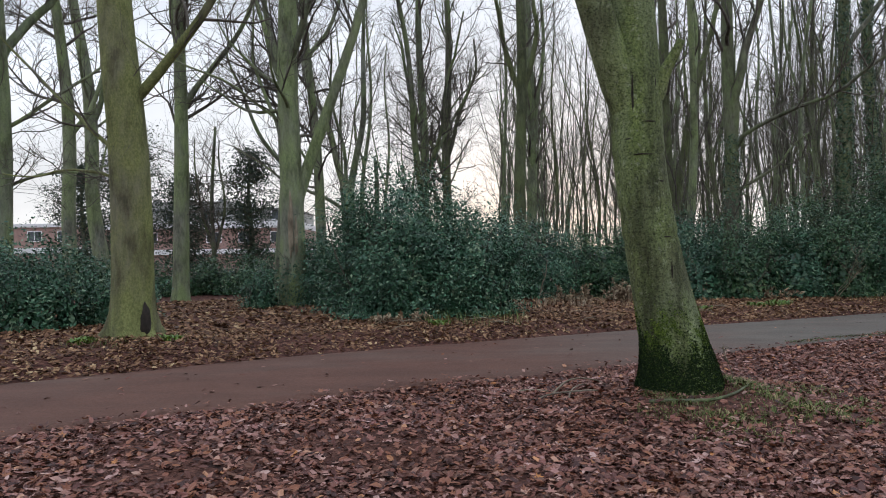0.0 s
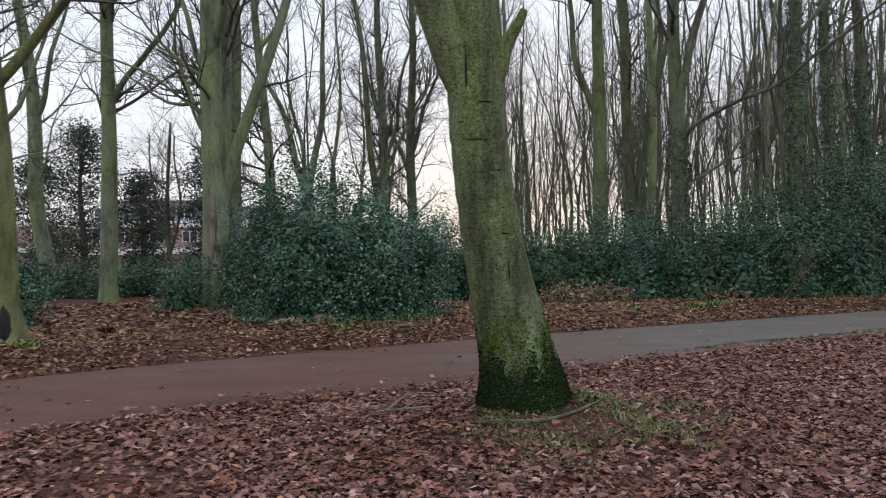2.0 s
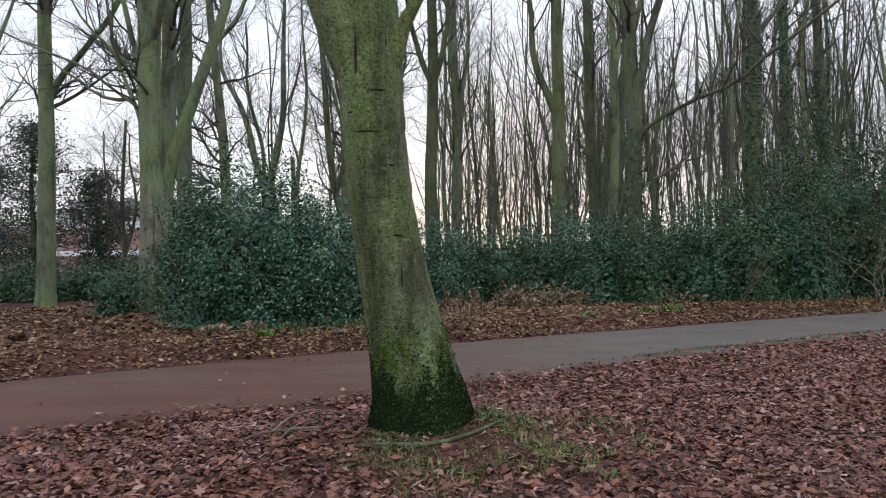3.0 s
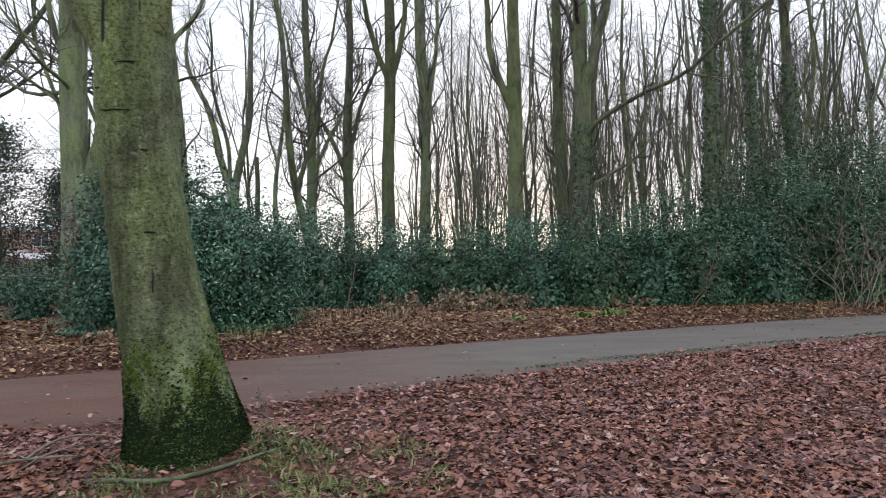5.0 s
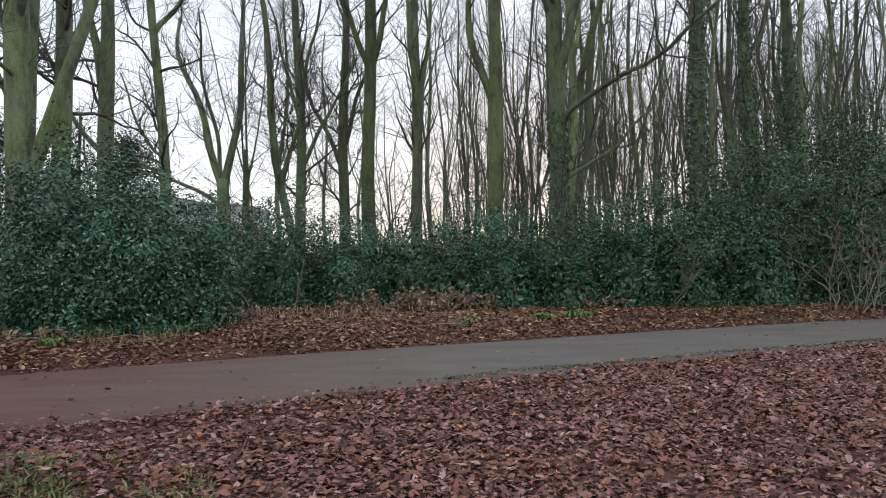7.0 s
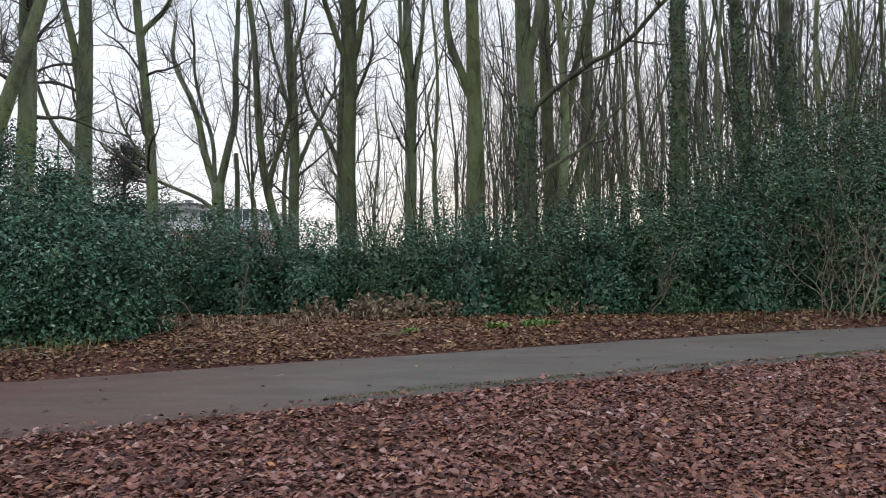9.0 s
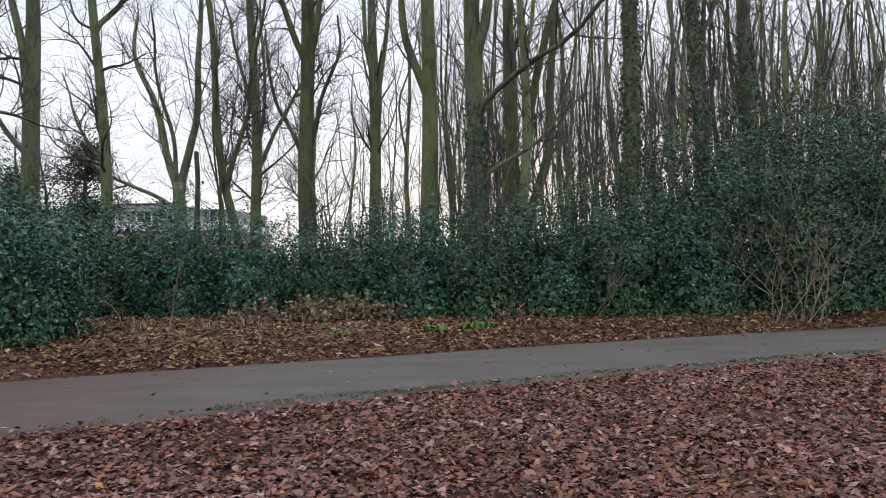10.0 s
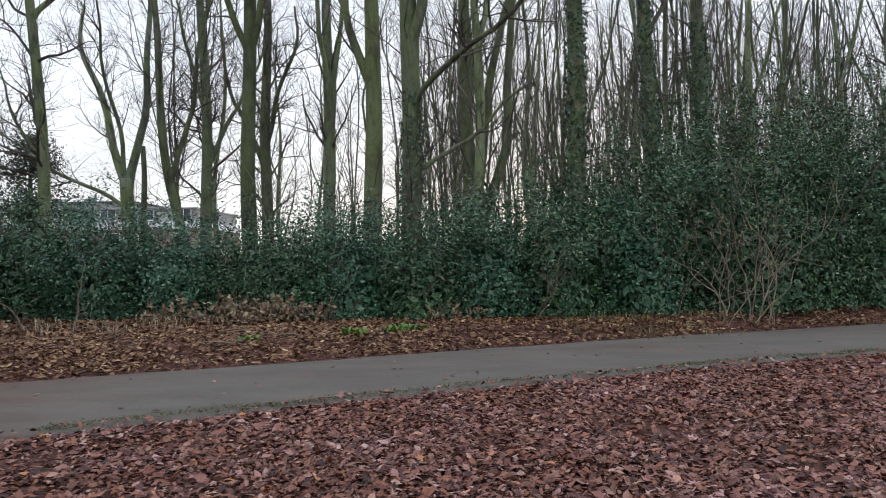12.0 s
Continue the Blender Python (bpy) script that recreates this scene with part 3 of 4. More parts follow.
tree("woodland_tree", -5.55, 25.5, 16, 0.29, 18, M_GREY, (0.0, 0), 0.1, [(6.1, -85, 20, 0.65, 9, 0.04), (4.6, -88, 48, 0.36, 5.5, 0.10)], 12, 0.35, 3.4, 16, twig=9, tilts=(35, 80), label="grey tree with a steep fork and a bent branch")
tree("woodland_tree", -12.3, 23.0, 15, 0.24, 15, M_GREY, (-0.05, 0), 0.2, [(5.5, 60, 35, 0.5, 5)], 13, 0.2, 3.2, 14, twig=9, tilts=(45, 85), label="slim grey tree leaning a little")
tree("woodland_tree", -14.5, 29.7, 17, 0.33, 16, M_GREY, (-0.1, 0), 0.3, [(7, 70, 35, 0.5, 6)], 12, 0.25, 3.8, 14, twig=9, tilts=(40, 80), label="grey-green tree with a leaning trunk")
tree("woodland_tree", -10.3, 16.0, 15, 0.31, 17, M_GREY, (-0.01, 0), 0.1, [(6, 60, 35, 0.5, 5), (4.4, 75, 65, 0.2, 4, 0.0), (3.0, 80, 75, 0.15, 3.5, 0.0)], 10, 0.25, 3.5, 16, twig=9, tilts=(45, 85), label="upright grey tree behind the low bushes")
tree("twiggy_tree", -11.6, 35.0, 8, 0.13, 19, M_DARK, (0, 0), 0.3, [(1.5, 60, 25, 0.7, 6), (1.8, -70, 25, 0.7, 6)], 14, 0.2, 2.6, 9, twig=9, tilts=(35, 80), label="small dark twiggy tree before the building")
tree("woodland_tree", -5.03, 29.35, 16, 0.23, 21, M_GREY, (-0.06, 0), 0.15, [(9.8, 70, 30, 0.7, 6), (5.0, -80, 60, 0.35, 4)], 14, 0.25, 3.6, 12, twig=9, tilts=(35, 80), label="slim grey tree forking high above the hedge")
tree("wavy_tree", -4.5, 34.27, 4.7, 0.33, 22, M_GREY, (-0.02, 0), 0.1, [(4.2, -85, 28, 0.7, 9), (4.2, 60, 8, 0.72, 11), (3.4, -88, 56, 0.36, 7.0, 0.0), (4.4, -60, 16, 0.4, 8)], 0, 0.5, 3, 14, top=0.8, twig=6, fork_twig=9,
     label="low-forking tree with two wavy stems")
tree("woodland_tree", -0.83, 33.03, 17, 0.25, 23, M_GREY, (-0.01, 0), 0.15, [(5, 80, 30, 0.5, 6), (7, -80, 25, 0.5, 6)], 24, 0.16, 3.8, 12, twig=9, fork_twig=9, tilts=(16, 50), label="straight slender grey tree with many side shoots")
tree("woodland_tree", -0.15, 29.53, 15, 0.17, 24, M_DARK, (-0.14, 0), 0.3, [(3.9, 70, 18, 0.7, 8)], 20, 0.2, 3.4, 10, twig=9, fork_twig=9, tilts=(16, 50), label="thin dark tree leaning over")
tree("woodland_tree", 0.25, 37.9, 17, 0.30, 25, M_DARK, (0.01, 0), 0.15, [(5.5, -80, 30, 0.55, 8), (6.5, 80, 25, 0.55, 7)], 22, 0.18, 3.8, 12, twig=9, fork_twig=9, tilts=(15, 50), label="dark forked tree beyond the hedge")
tree("woodland_tree", 2.95, 25.89, 16, 0.25, 26, M_GREEN, (0.004, 0), 0.12, [(7.3, -80, 22, 0.6, 6), (7.3, 80, 18, 0.6, 6)], 5, 0.5, 3, 14, label="tall straight green-barked tree")
tree("woodland_tree", 4.2, 32.41, 16, 0.27, 27, M_GREY, (0.0, 0), 0.1, [(4.8, -80, 5, 0.6, 11, 0.06), (5.2, 80, 6, 0.6, 10, 0.06)], 12, 0.25, 3.2, 12, tilts=(12, 40), label="grey tree forked into upright stems")
tree("woodland_tree", 6.86, 23.19, 16, 0.25, 28, M_GREEN, (0.012, 0), 0.1, [(5.6, -85, 16, 0.6, 8)], 5, 0.5, 3, 14, label="straight green-barked tree with one steep fork")
rt, ah = tree("ivy_tree", 8.05, 19.43, 14, 0.22, 29, M_DARK, (0.015, 0), 0.12, [(3.9, 85, 20, 0.7, 8), (2.9, 85, 60, 0.3, 3.0, 0.02)], 6, 0.45, 3, 14, label="dark tree with ivy below and a long arching branch")
ivy_on(rt, ah, 0.3, 4.6, 1500, 1, 0.13)
# its long branch sweeps out over the verge
rng = np.random.default_rng(17)
out = np.array([0, 0.12, 0.35, 0.75, 1.25, 1.85, 2.45, 2.95, 3.4, 4.2, 5.2, 6.2])
rise = np.array([3.75, 4.22, 4.55, 4.74, 4.92, 5.10, 5.2, 5.4, 5.72, 6.15, 6.75, 7.2])
q = np.stack([0.09 + 0.643 * out, -0.1 - 0.766 * out + 0.05 * np.sin(out * 2), rise], -1)
rr = np.linspace(0.066, 0.028, len(q))
g, fine = Geo(), Geo()
tube(g, q, rr, 10, rng, 0.05)
part("arching_branch", g, M_DARK, rt, "long dark arching branch")
branch_out(fine, q, rr, rng, 2, 12, 1.5, 0.9, 0.3, 0.02)
part("twig_spray", fine, M_TWIG, rt, kind="stuff")
tree("woodland_tree", 9.75, 29.22, 17, 0.27, 30, M_GREEN, (-0.03, 0), 0.1, [(1.2, 80, 7, 0.8, 14), (1.6, 150, 9, 0.75, 13), (2.4, -90, 9, 0.5, 10)], 7, 0.4, 2.5, 14, label="cluster of straight green-barked stems from one foot")
for (x, y, r, seed, ln, top_h, fk) in ((11.42, 19.67, 0.20, 31, 0.015, 9.0, [(7, 70, 35, 0.5, 5)]), (13.82, 21.9, 0.18, 32, -0.02, 9.5, [(6.5, 80, 40, 0.4, 6)]), (15.5, 22.54, 0.20, 33, -0.06, 7.0, [(4.8, 80, 20, 0.6, 8), (4.4, -60, 30, 0.3, 5)])):
    rt, ah = tree("ivy_tree", x, y, 15, r, seed, M_DARK, (ln, 0), 0.12, fk, 7, 0.4, 3, 14, label="tall tree trunk wrapped in dark ivy", group="ivy trees")
    ivy_on(rt, ah, 0.5, top_h, 3800, seed, 0.12)

def mark(name, tree_root, x, y, z, sx, sy, sz, mat, label):
    """Knots, scars, hollows or painted fold shade: a shallow lens set into the bark."""
    bm = bmesh.new()
    bmesh.ops.create_icosphere(bm, subdivisions=3, radius=1.0)
    for v in bm.verts:
        v.co *= 1 + 0.12 * math.sin(5 * v.co.x + 3 * v.co.z) + 0.08 * math.sin(9 * v.co.z + 4 * v.co.y)
        v.co = Vector((v.co.x * sx + x, v.co.y * sy + y, v.co.z * sz + z))
    bm.verts.index_update()
    g_ = Geo()
    g_.add([v.co[:] for v in bm.verts], [[v.index for v in f.verts] for f in bm.faces])
    bm.free()
    part(name, g_, mat, tree_root, label)


beech, split_tree = bpy.data.objects["beech_tree"], bpy.data.objects["split_trunk_tree"]
mark("hollow", beech, 0.33, -0.27, 0.30, 0.075, 0.11, 0.30, M_ROT_SHADE, "dark rotten hollow at the foot")
for (x, z, sx, sz) in ((-0.16, 3.3, 0.05, 0.03), (0.02, 2.1, 0.03, 0.02), (-0.10, 2.6, 0.04, 0.025), (0.12, 1.3, 0.03, 0.05), (-0.05, 4.1, 0.06, 0.03), (0.08, 3.0, 0.03, 0.02)):
    mark("knot_or_crease_shade", beech, x - 0.02 * z, -0.31 + 0.35 * x * x, z, sx, 0.02, sz, M_ROT_SHADE, "dark branch scar")
mark("bare_wood", split_tree, 0.03, -0.34, 2.2, 0.07, 0.035, 0.85, M_PALE, "pale strip of bare wood")
mark("bare_wood", split_tree, 0.16, -0.30, 1.9, 0.05, 0.03, 0.5, M_PALE, "pale strip of bare wood")
# dark lenses paint the shade in seams and folds of the mossy trunk
for (z, deg, sx, sz, label) in ((2.98, -24, 0.011, 0.20, "painted shade in the seam below the fork"), (3.10, 34, 0.012, 0.11, "painted shade in the fold under a broken branch"), (1.22, 16, 0.007, 0.09, "narrow dark split in the bark")):
    x, y = on_trunk(z, deg, 0.006)
    mark("seam_shade", treeA, x, y, z, sx, 0.014, sz, M_ROT_SHADE, label)
# flat dark lenses paint the shade lying in the trunk's creases
for (z, deg, sx) in ((2.39, -6, 0.10), (1.86, -8, 0.06), (1.56, 22, 0.05), (2.72, 12, 0.07), (2.12, 28, 0.04), (2.55, -34, 0.04)):
    x, y = on_trunk(z, deg, 0.010)
    mark("knot_or_crease_shade", treeA, x, y, z, sx, 0.015, 0.008, M_ROT_SHADE, "painted shade in a crease across the bark")

# the dead pole beyond the hedge
rng = np.random.default_rng(41)
pole = new("dead_trunk")
pole.location = (-3.05, 32.4, float(land(-3.05, 32.4)) - 0.05)
g = Geo()
hp = np.linspace(0, 5.75, 12)
tube(g, np.stack([-0.01 * hp + 0.03 * np.sin(hp * 1.7), 0 * hp, hp], -1), np.linspace(0.15, 0.095, 12), 9, rng, 0.05, 0.2)
part("trunk", g, M_DARK, pole)
tagged(pole, "snapped-off dead trunk like a pole", "dead tree")

# the wood behind: a few trees, each grown once and set out many times
stock = []
rng = np.random.default_rng(77)
for k, (hgt, r, fk, lm) in enumerate(((18, 0.13, [(3.5, 40, 8, 0.75, 14)], 11), (19, 0.16, [(6.5, 200, 16, 0.65, 11), (5, 40, 18, 0.55, 11)], 10), (18, 0.09, [(0.9, 100, 5, 0.85, 16), (0.7, 230, 7, 0.8, 15), (1.3, 330, 8, 0.75, 15)], 8),
                                      (20, 0.18, [(7.5, 90, 18, 0.6, 10)], 9), (17, 0.07, [(0.8, 10, 5, 0.9, 15), (1.0, 190, 7, 0.85, 15), (0.6, 280, 9, 0.8, 13), (0.9, 100, 10, 0.7, 13)], 6), (18, 0.10, [(4, 300, 10, 0.75, 13)], 12), (16, 0.06, [(1.5, 60, 6, 0.85, 13)], 10))):
    rt, ah = tree("slender_tree", 40 + 4 * k, 60, hgt, r, 200 + k, (M_GREY, M_DARK, M_GREEN)[k % 3], (rng.uniform(-0.02, 0.02), 0), 0.35, fk, lm, 0.14, 3.0, 8, 0.3, 0.03, 5,
                  label="slender bare woodland tree in the winter wood", group="trees of the wood", levels=1, tilts=(14, 50), fork_twig=9, top=0.25)
    stock.append(rt)
spots = []
tries = 0
while len(spots) < 150 and tries < 20000:
    tries += 1
    x, y = rng.uniform(-10, 50), 26 + 50 * rng.uniform() ** 0.9
    if x < 3 + (y - 30) * 0.05 and rng.uniform() > 0.07:
        continue
    if x < 13 and rng.uniform() > 0.8:
        continue
    if 13 <= x < 20 and (y < 27 or rng.uniform() > 0.85):
        continue
    if min([9.0] + [math.hypot(x - a, y - b_) for a, b_ in spots]) < 1.1:
        continue
    spots.append((x, y))
tries = 0
while len(spots) < 168 and tries < 20000:
    tries += 1
    x, y = rng.uniform(16, 46), rng.uniform(28, 60)
    if x > 8 + y * 0.62 or x < y * 0.45 or min(math.hypot(x - a, y - b_) for a, b_ in spots) < 1.0:
        continue
    spots.append((x, y))
for k, (x, y) in enumerate(spots):
    src = stock[k % len(stock)]
    m = pose(x, y, float(land(x, y)) - 0.06, rng.uniform(-3, 3), rng.uniform(-3, 3), rng.uniform(0, 360))
    if k < len(stock):
        src.matrix_basis = m
    else:
        copy_thing(src, m)


# thin bare brush between the hedge and the wood
brush = []
rng = np.random.default_rng(78)
for k in range(4):
    root, fine = new("bare_brush"), Geo()
    for _ in range(5 + k):
        q = curve_pts((rng.normal(0, 0.25), rng.normal(0, 0.25), -0.05), (rng.normal(0, 0.16), rng.normal(0, 0.16), 1), rng.uniform(3.6, 6.5), 10, rng, 0.09, 0.03)
        rr = np.linspace(rng.uniform(0.022, 0.042), 0.008, len(q))
        g = Geo()
        tube(g, q, rr, 6, rng, 0.03)
        part("stem", g, (M_TWIG, M_GREEN, M_DARK, M_GREY)[(k + _) % 4], root)
        branch_out(fine, q, rr, rng, 2, 6, 1.1, 0.8, 0.2, 0.06)
    part("twig_spray", fine, M_TWIG, root, kind="stuff")
    tagged(root, "thin bare brush standing behind the evergreen hedge", "shrub", "bare brush behind the hedge")
    brush.append(root)
for k in range(24):
    x, y = 2.5 + 24 * (k + rng.uniform(0, 1)) / 24, rng.uniform(23.0, 31.0) + max(0, k - 13) * 0.22
    m = pose(x, y, float(land(x, y)) - 0.04, rng.uniform(-3, 3), rng.uniform(-3, 3), rng.uniform(0, 360))
    if k < len(brush):
        brush[k].matrix_basis = m
    else:
        copy_thing(brush[k % len(brush)], m)


# ---- evergreen bushes ----
def bush(name, lobes, per_m2, seed, mat, size=0.075, label="", group="", stems=9):
    """An evergreen bush: stems, and thousands of leaves in clumps on lumpy lobes (x, y, half width, half depth, height)."""
    rng_ = np.random.default_rng(seed)
    bx, by = lobes[0][0], lobes[0][1]
    root = new(name)
    root.location = (bx, by, float(land(bx, by)))
    g_, inner = Geo(), Geo()
    for (x, y, rx, ry, hgt) in lobes:
        cx, cy = x - bx, y - by
        area = 2.2 * math.pi * (rx * ry + (rx + ry) * 0.5 * hgt * 0.9) * 0.62
        clumps = int(area * 9)
        az, u = rng_.uniform(0, 6.2832, clumps), rng_.uniform(-0.1, 1, clumps)
        # a dome with a bulging skirt
        el = np.arcsin(np.clip(u, -0.1, 1))
        k = 1 + 0.16 * np.sin(3 * az + seed) * np.cos(2 * el) + 0.17 * np.sin(5 * az + 4 * el + seed * 2) + rng_.normal(0, 0.09, clumps)
        ce = np.cos(el) ** 0.6 * (0.80 + 0.20 * np.clip((u + 0.1) / 0.5, 0, 1))
        cc = np.stack([cx + rx * k * ce * np.sin(az), cy + ry * k * ce * np.cos(az), np.maximum(hgt * k * np.sin(np.maximum(el, 0.0)) + 0.12, 0.08)], -1)
        nn = np.stack([np.sin(az) * ce / rx, np.cos(az) * ce / ry, 1.2 * np.sin(el) / hgt + 0.1], -1)
        nn /= np.linalg.norm(nn, axis=1)[:, None]
        per = max(4, int(per_m2 * area / clumps))
        c = np.repeat(cc, per, 0)
        nrm = np.repeat(nn, per, 0)
        tot = len(c)
        spread = np.repeat(rng_.uniform(0.10, 0.30, clumps), per)[:, None]
        off = rng_.normal(0, 1, (tot, 3)) * spread
        off -= nrm * np.abs(rng_.normal(0, 0.14, tot))[:, None]
        p = c + off
        p[:, 2] = np.maximum(p[:, 2], 0.03 + rng_.uniform(0, 0.12, tot))
        scatter(g_, p, nrm * 0.8 + rng_.normal(0, 0.6, (tot, 3)) + np.array([0, 0, 0.35]), size * rng_.uniform(0.6, 1.35, tot), rng_, *LEAF_FOLD)
        # larger leaves in the dark inside
        m__ = int(area * 80)
        az, u = rng_.uniform(0, 6.2832, m__), rng_.uniform(0, 1, m__)
        ce = np.sqrt(1 - u * u * 0.98) ** 0.6
        f = rng_.uniform(0.56, 0.80, m__)
        p = np.stack([cx + rx * f * ce * np.sin(az), cy + ry * f * ce * np.cos(az), np.maximum(hgt * f * u, 0.05)], -1)
        scatter(inner, p, np.stack([np.sin(az), np.cos(az), u], -1) + rng_.normal(0, 0.5, (m__, 3)), rng_.uniform(0.16, 0.26, m__), rng_, *LEAF_FOLD)
        for _ in range(stems):
            a = rng_.uniform(0, 6.28)
            q = curve_pts((cx + rng_.normal(0, rx * 0.3), cy + rng_.normal(0, ry * 0.3), -0.05), (math.sin(a) * 0.45 * rx / max(hgt, 1), math.cos(a) * 0.45, 1), hgt * rng_.uniform(0.8, 1.03), 7, rng_, 0.10, 0.03)
            rr = np.linspace(0.028, 0.006, len(q))
            s_ = Geo()
            tube(s_, q, rr, 5, cap=False)
            branch_out(s_, q, rr, rng_, 1, 6, hgt * 0.3)
            part("stem", s_, M_TWIG, root)
        # loose shoots that break the outline
        shoots = Geo()
        for _ in range(int(9 * (rx + ry))):
            a, e_ = rng_.uniform(0, 6.28), rng_.uniform(0.25, 1.5)
            p = np.array([cx + rx * math.cos(e_) ** 0.6 * math.sin(a), cy + ry * math.cos(e_) ** 0.6 * math.cos(a), hgt * math.sin(e_) * 0.97])
            q = curve_pts(p, (math.sin(a) * 0.6, math.cos(a) * 0.6, 0.5 + e_), rng_.uniform(0.25, 0.7), 4, rng_, 0.12, 0.05)
            tube(shoots, q, np.linspace(0.008, 0.004, 5), 3, cap=False)
            m__ = 26
            s = rng_.uniform(0.05, 1, m__) * 3.99
            i_ = s.astype(int)
            pp = q[i_] + (q[i_ + 1] - q[i_]) * (s - i_)[:, None] + rng_.normal(0, 0.04, (m__, 3))
            scatter(g_, pp, rng_.normal(0, 0.8, (m__, 3)) + np.array([0, 0, 0.5]), size * rng_.uniform(0.7, 1.3, m__), rng_, *LEAF_FOLD)
        part("leafy_growth", shoots, M_TWIG, root, kind="stuff")
    part("inner_foliage", inner, mat, root, kind="stuff")
    part("foliage", g_, mat, root, kind="stuff")
    tagged(root, label, "bush", group)
    return root


bush("holly_bush", [(-0.95, 15.6, 1.35, 1.6, 2.75), (0.65, 15.4, 1.05, 1.25, 2.0), (-1.9, 16.2, 0.9, 1.0, 1.9)], 1500, 1, M_HOLLY, 0.075, "large dense glossy holly bush beside the path", stems=10)
bush("holly_bush", [(-3.1, 18.6, 0.9, 0.8, 1.7)], 1000, 2, M_HOLLY, 0.075, "dark holly bush beside a thick trunk")
bush("low_bush", [(-4.75, 18.0, 0.5, 0.45, 0.75)], 1000, 3, M_HOLLY, 0.07, "small holly shoots at the foot of a trunk", stems=4)
bush("low_bush", [(-8.3, 13.4, 1.5, 1.0, 1.35), (-10.2, 14.4, 1.5, 1.2, 1.5)], 1000, 4, M_HOLLY, 0.075, "low dark evergreen bush by the beech")
bush("low_bush", [(-6.9, 14.3, 0.8, 0.7, 0.8)], 900, 5, M_HOLLY, 0.07, "low evergreen undergrowth behind the beech", stems=5)
for k in range(7):
    x = -15.5 + 2.0 * k
    bush("hedge_bush", [(x, 24.3 + 0.4 * math.sin(k * 2.1), 1.35, 1.1, 1.0 + 0.15 * math.sin(k * 1.7))], 650, 20 + k, M_LAUREL, 0.085, "low evergreen shrub in the far hedge", "far hedge")
HEDGE = [(-2.0, 20.9, 2.1), (-0.3, 20.7, 2.25), (1.4, 20.3, 2.15), (3.1, 20.5, 2.0), (4.8, 20.6, 1.95), (6.4, 20.4, 2.0), (8.0, 20.5, 2.1), (9.6, 20.4, 2.25), (11.2, 20.3, 2.5), (12.8, 20.4, 3.2), (14.5, 20.5, 3.95), (16.2, 20.5, 4.15),
         (18.0, 20.9, 4.3), (20.0, 21.6, 4.4), (22.2, 22.4, 4.6), (24.6, 23.2, 4.7)]
for k, (x, y, hh) in enumerate(HEDGE):
    bush("hedge_bush", [(x, y, 1.2, 1.3, hh)], 720, 40 + k, M_LAUREL if hh > 2.4 or k % 3 == 1 else M_HOLLY, 0.074, "tall dense evergreen shrub in the hedge" if hh > 2.8 else "dense evergreen shrub in the hedge", "hedge along the path")
for k, (x, y, rx, hh) in enumerate(((5.6, 19.3, 0.9, 1.25), (7.0, 19.2, 0.9, 1.45), (8.3, 18.95, 0.85, 1.6), (9.7, 19.1, 0.95, 1.7), (11.2, 19.1, 1.0, 1.9), (12.6, 19.2, 0.95, 2.1), (15.2, 19.3, 1.0, 2.4))):
    bush("hedge_bush", [(x, y, rx, 0.7, hh)], 760, 70 + k, (M_LAUREL, M_HOLLY)[k % 2], 0.07, "low loose evergreen growth at the front of the hedge", "hedge along the path", stems=6)


# ---- evergreen trees and the building beyond ----
def evergreen(x, y, hgt, rx, seed):
    rng_ = np.random.default_rng(seed)
    root = new("evergreen_tree")
    root.location = (x, y, float(land(x, y)))
    g_ = Geo()
    hh_ = np.linspace(0, hgt, 9)
    tube(g_, np.stack([0.1 * np.sin(hh_), 0 * hh_, hh_], -1), np.linspace(0.2, 0.04, 9), 8, rng_, 0.04, 0.3)
    part("trunk", g_, M_DARK, root)
    br, lf = Geo(), Geo()
    for _ in range(150):
        z = hgt * rng_.uniform(0.06, 1.0)
        a = rng_.uniform(0, 6.28)
        ln = rx * max(0.25, math.sin(min(3.0, 0.5 + 2.4 * z / hgt))) * rng_.uniform(0.5, 1.25)
        q = curve_pts((0.1 * math.sin(z), 0, z), (math.sin(a), math.cos(a), 0.35), ln, 6, rng_, 0.16, -0.02)
        tube(br, q, np.linspace(0.03, 0.008, 7), 3, cap=False)
        n_ = 60
        s = rng_.uniform(0.2, 1.0, n_) * 5.99
        i_ = s.astype(int)
        p = q[i_] + (q[i_ + 1] - q[i_]) * (s - i_)[:, None] + rng_.normal(0, 1, (n_, 3)) * np.array([0.30, 0.30, 0.20])
        scatter(lf, p, rng_.normal(0, 0.8, (n_, 3)) + np.array([0, 0, 0.6]), rng_.uniform(0.10, 0.19, n_), rng_, *LEAF_FOLD)
    part("branch_spray", br, M_DARK, root, kind="stuff")
    part("foliage", lf, M_YEW, root, kind="stuff")
    tagged(root, "dark evergreen tree with layered sprays", "tree", "evergreens before the building")


for k, (x, y, hh, rx) in enumerate(((-16.4, 36, 7.8, 3.0), (-14.0, 37.5, 5.6, 2.4), (-10.3, 37, 6.9, 2.2), (-19.8, 38, 6.2, 2.6))):
    evergreen(x, y, hh, rx, 300 + k)


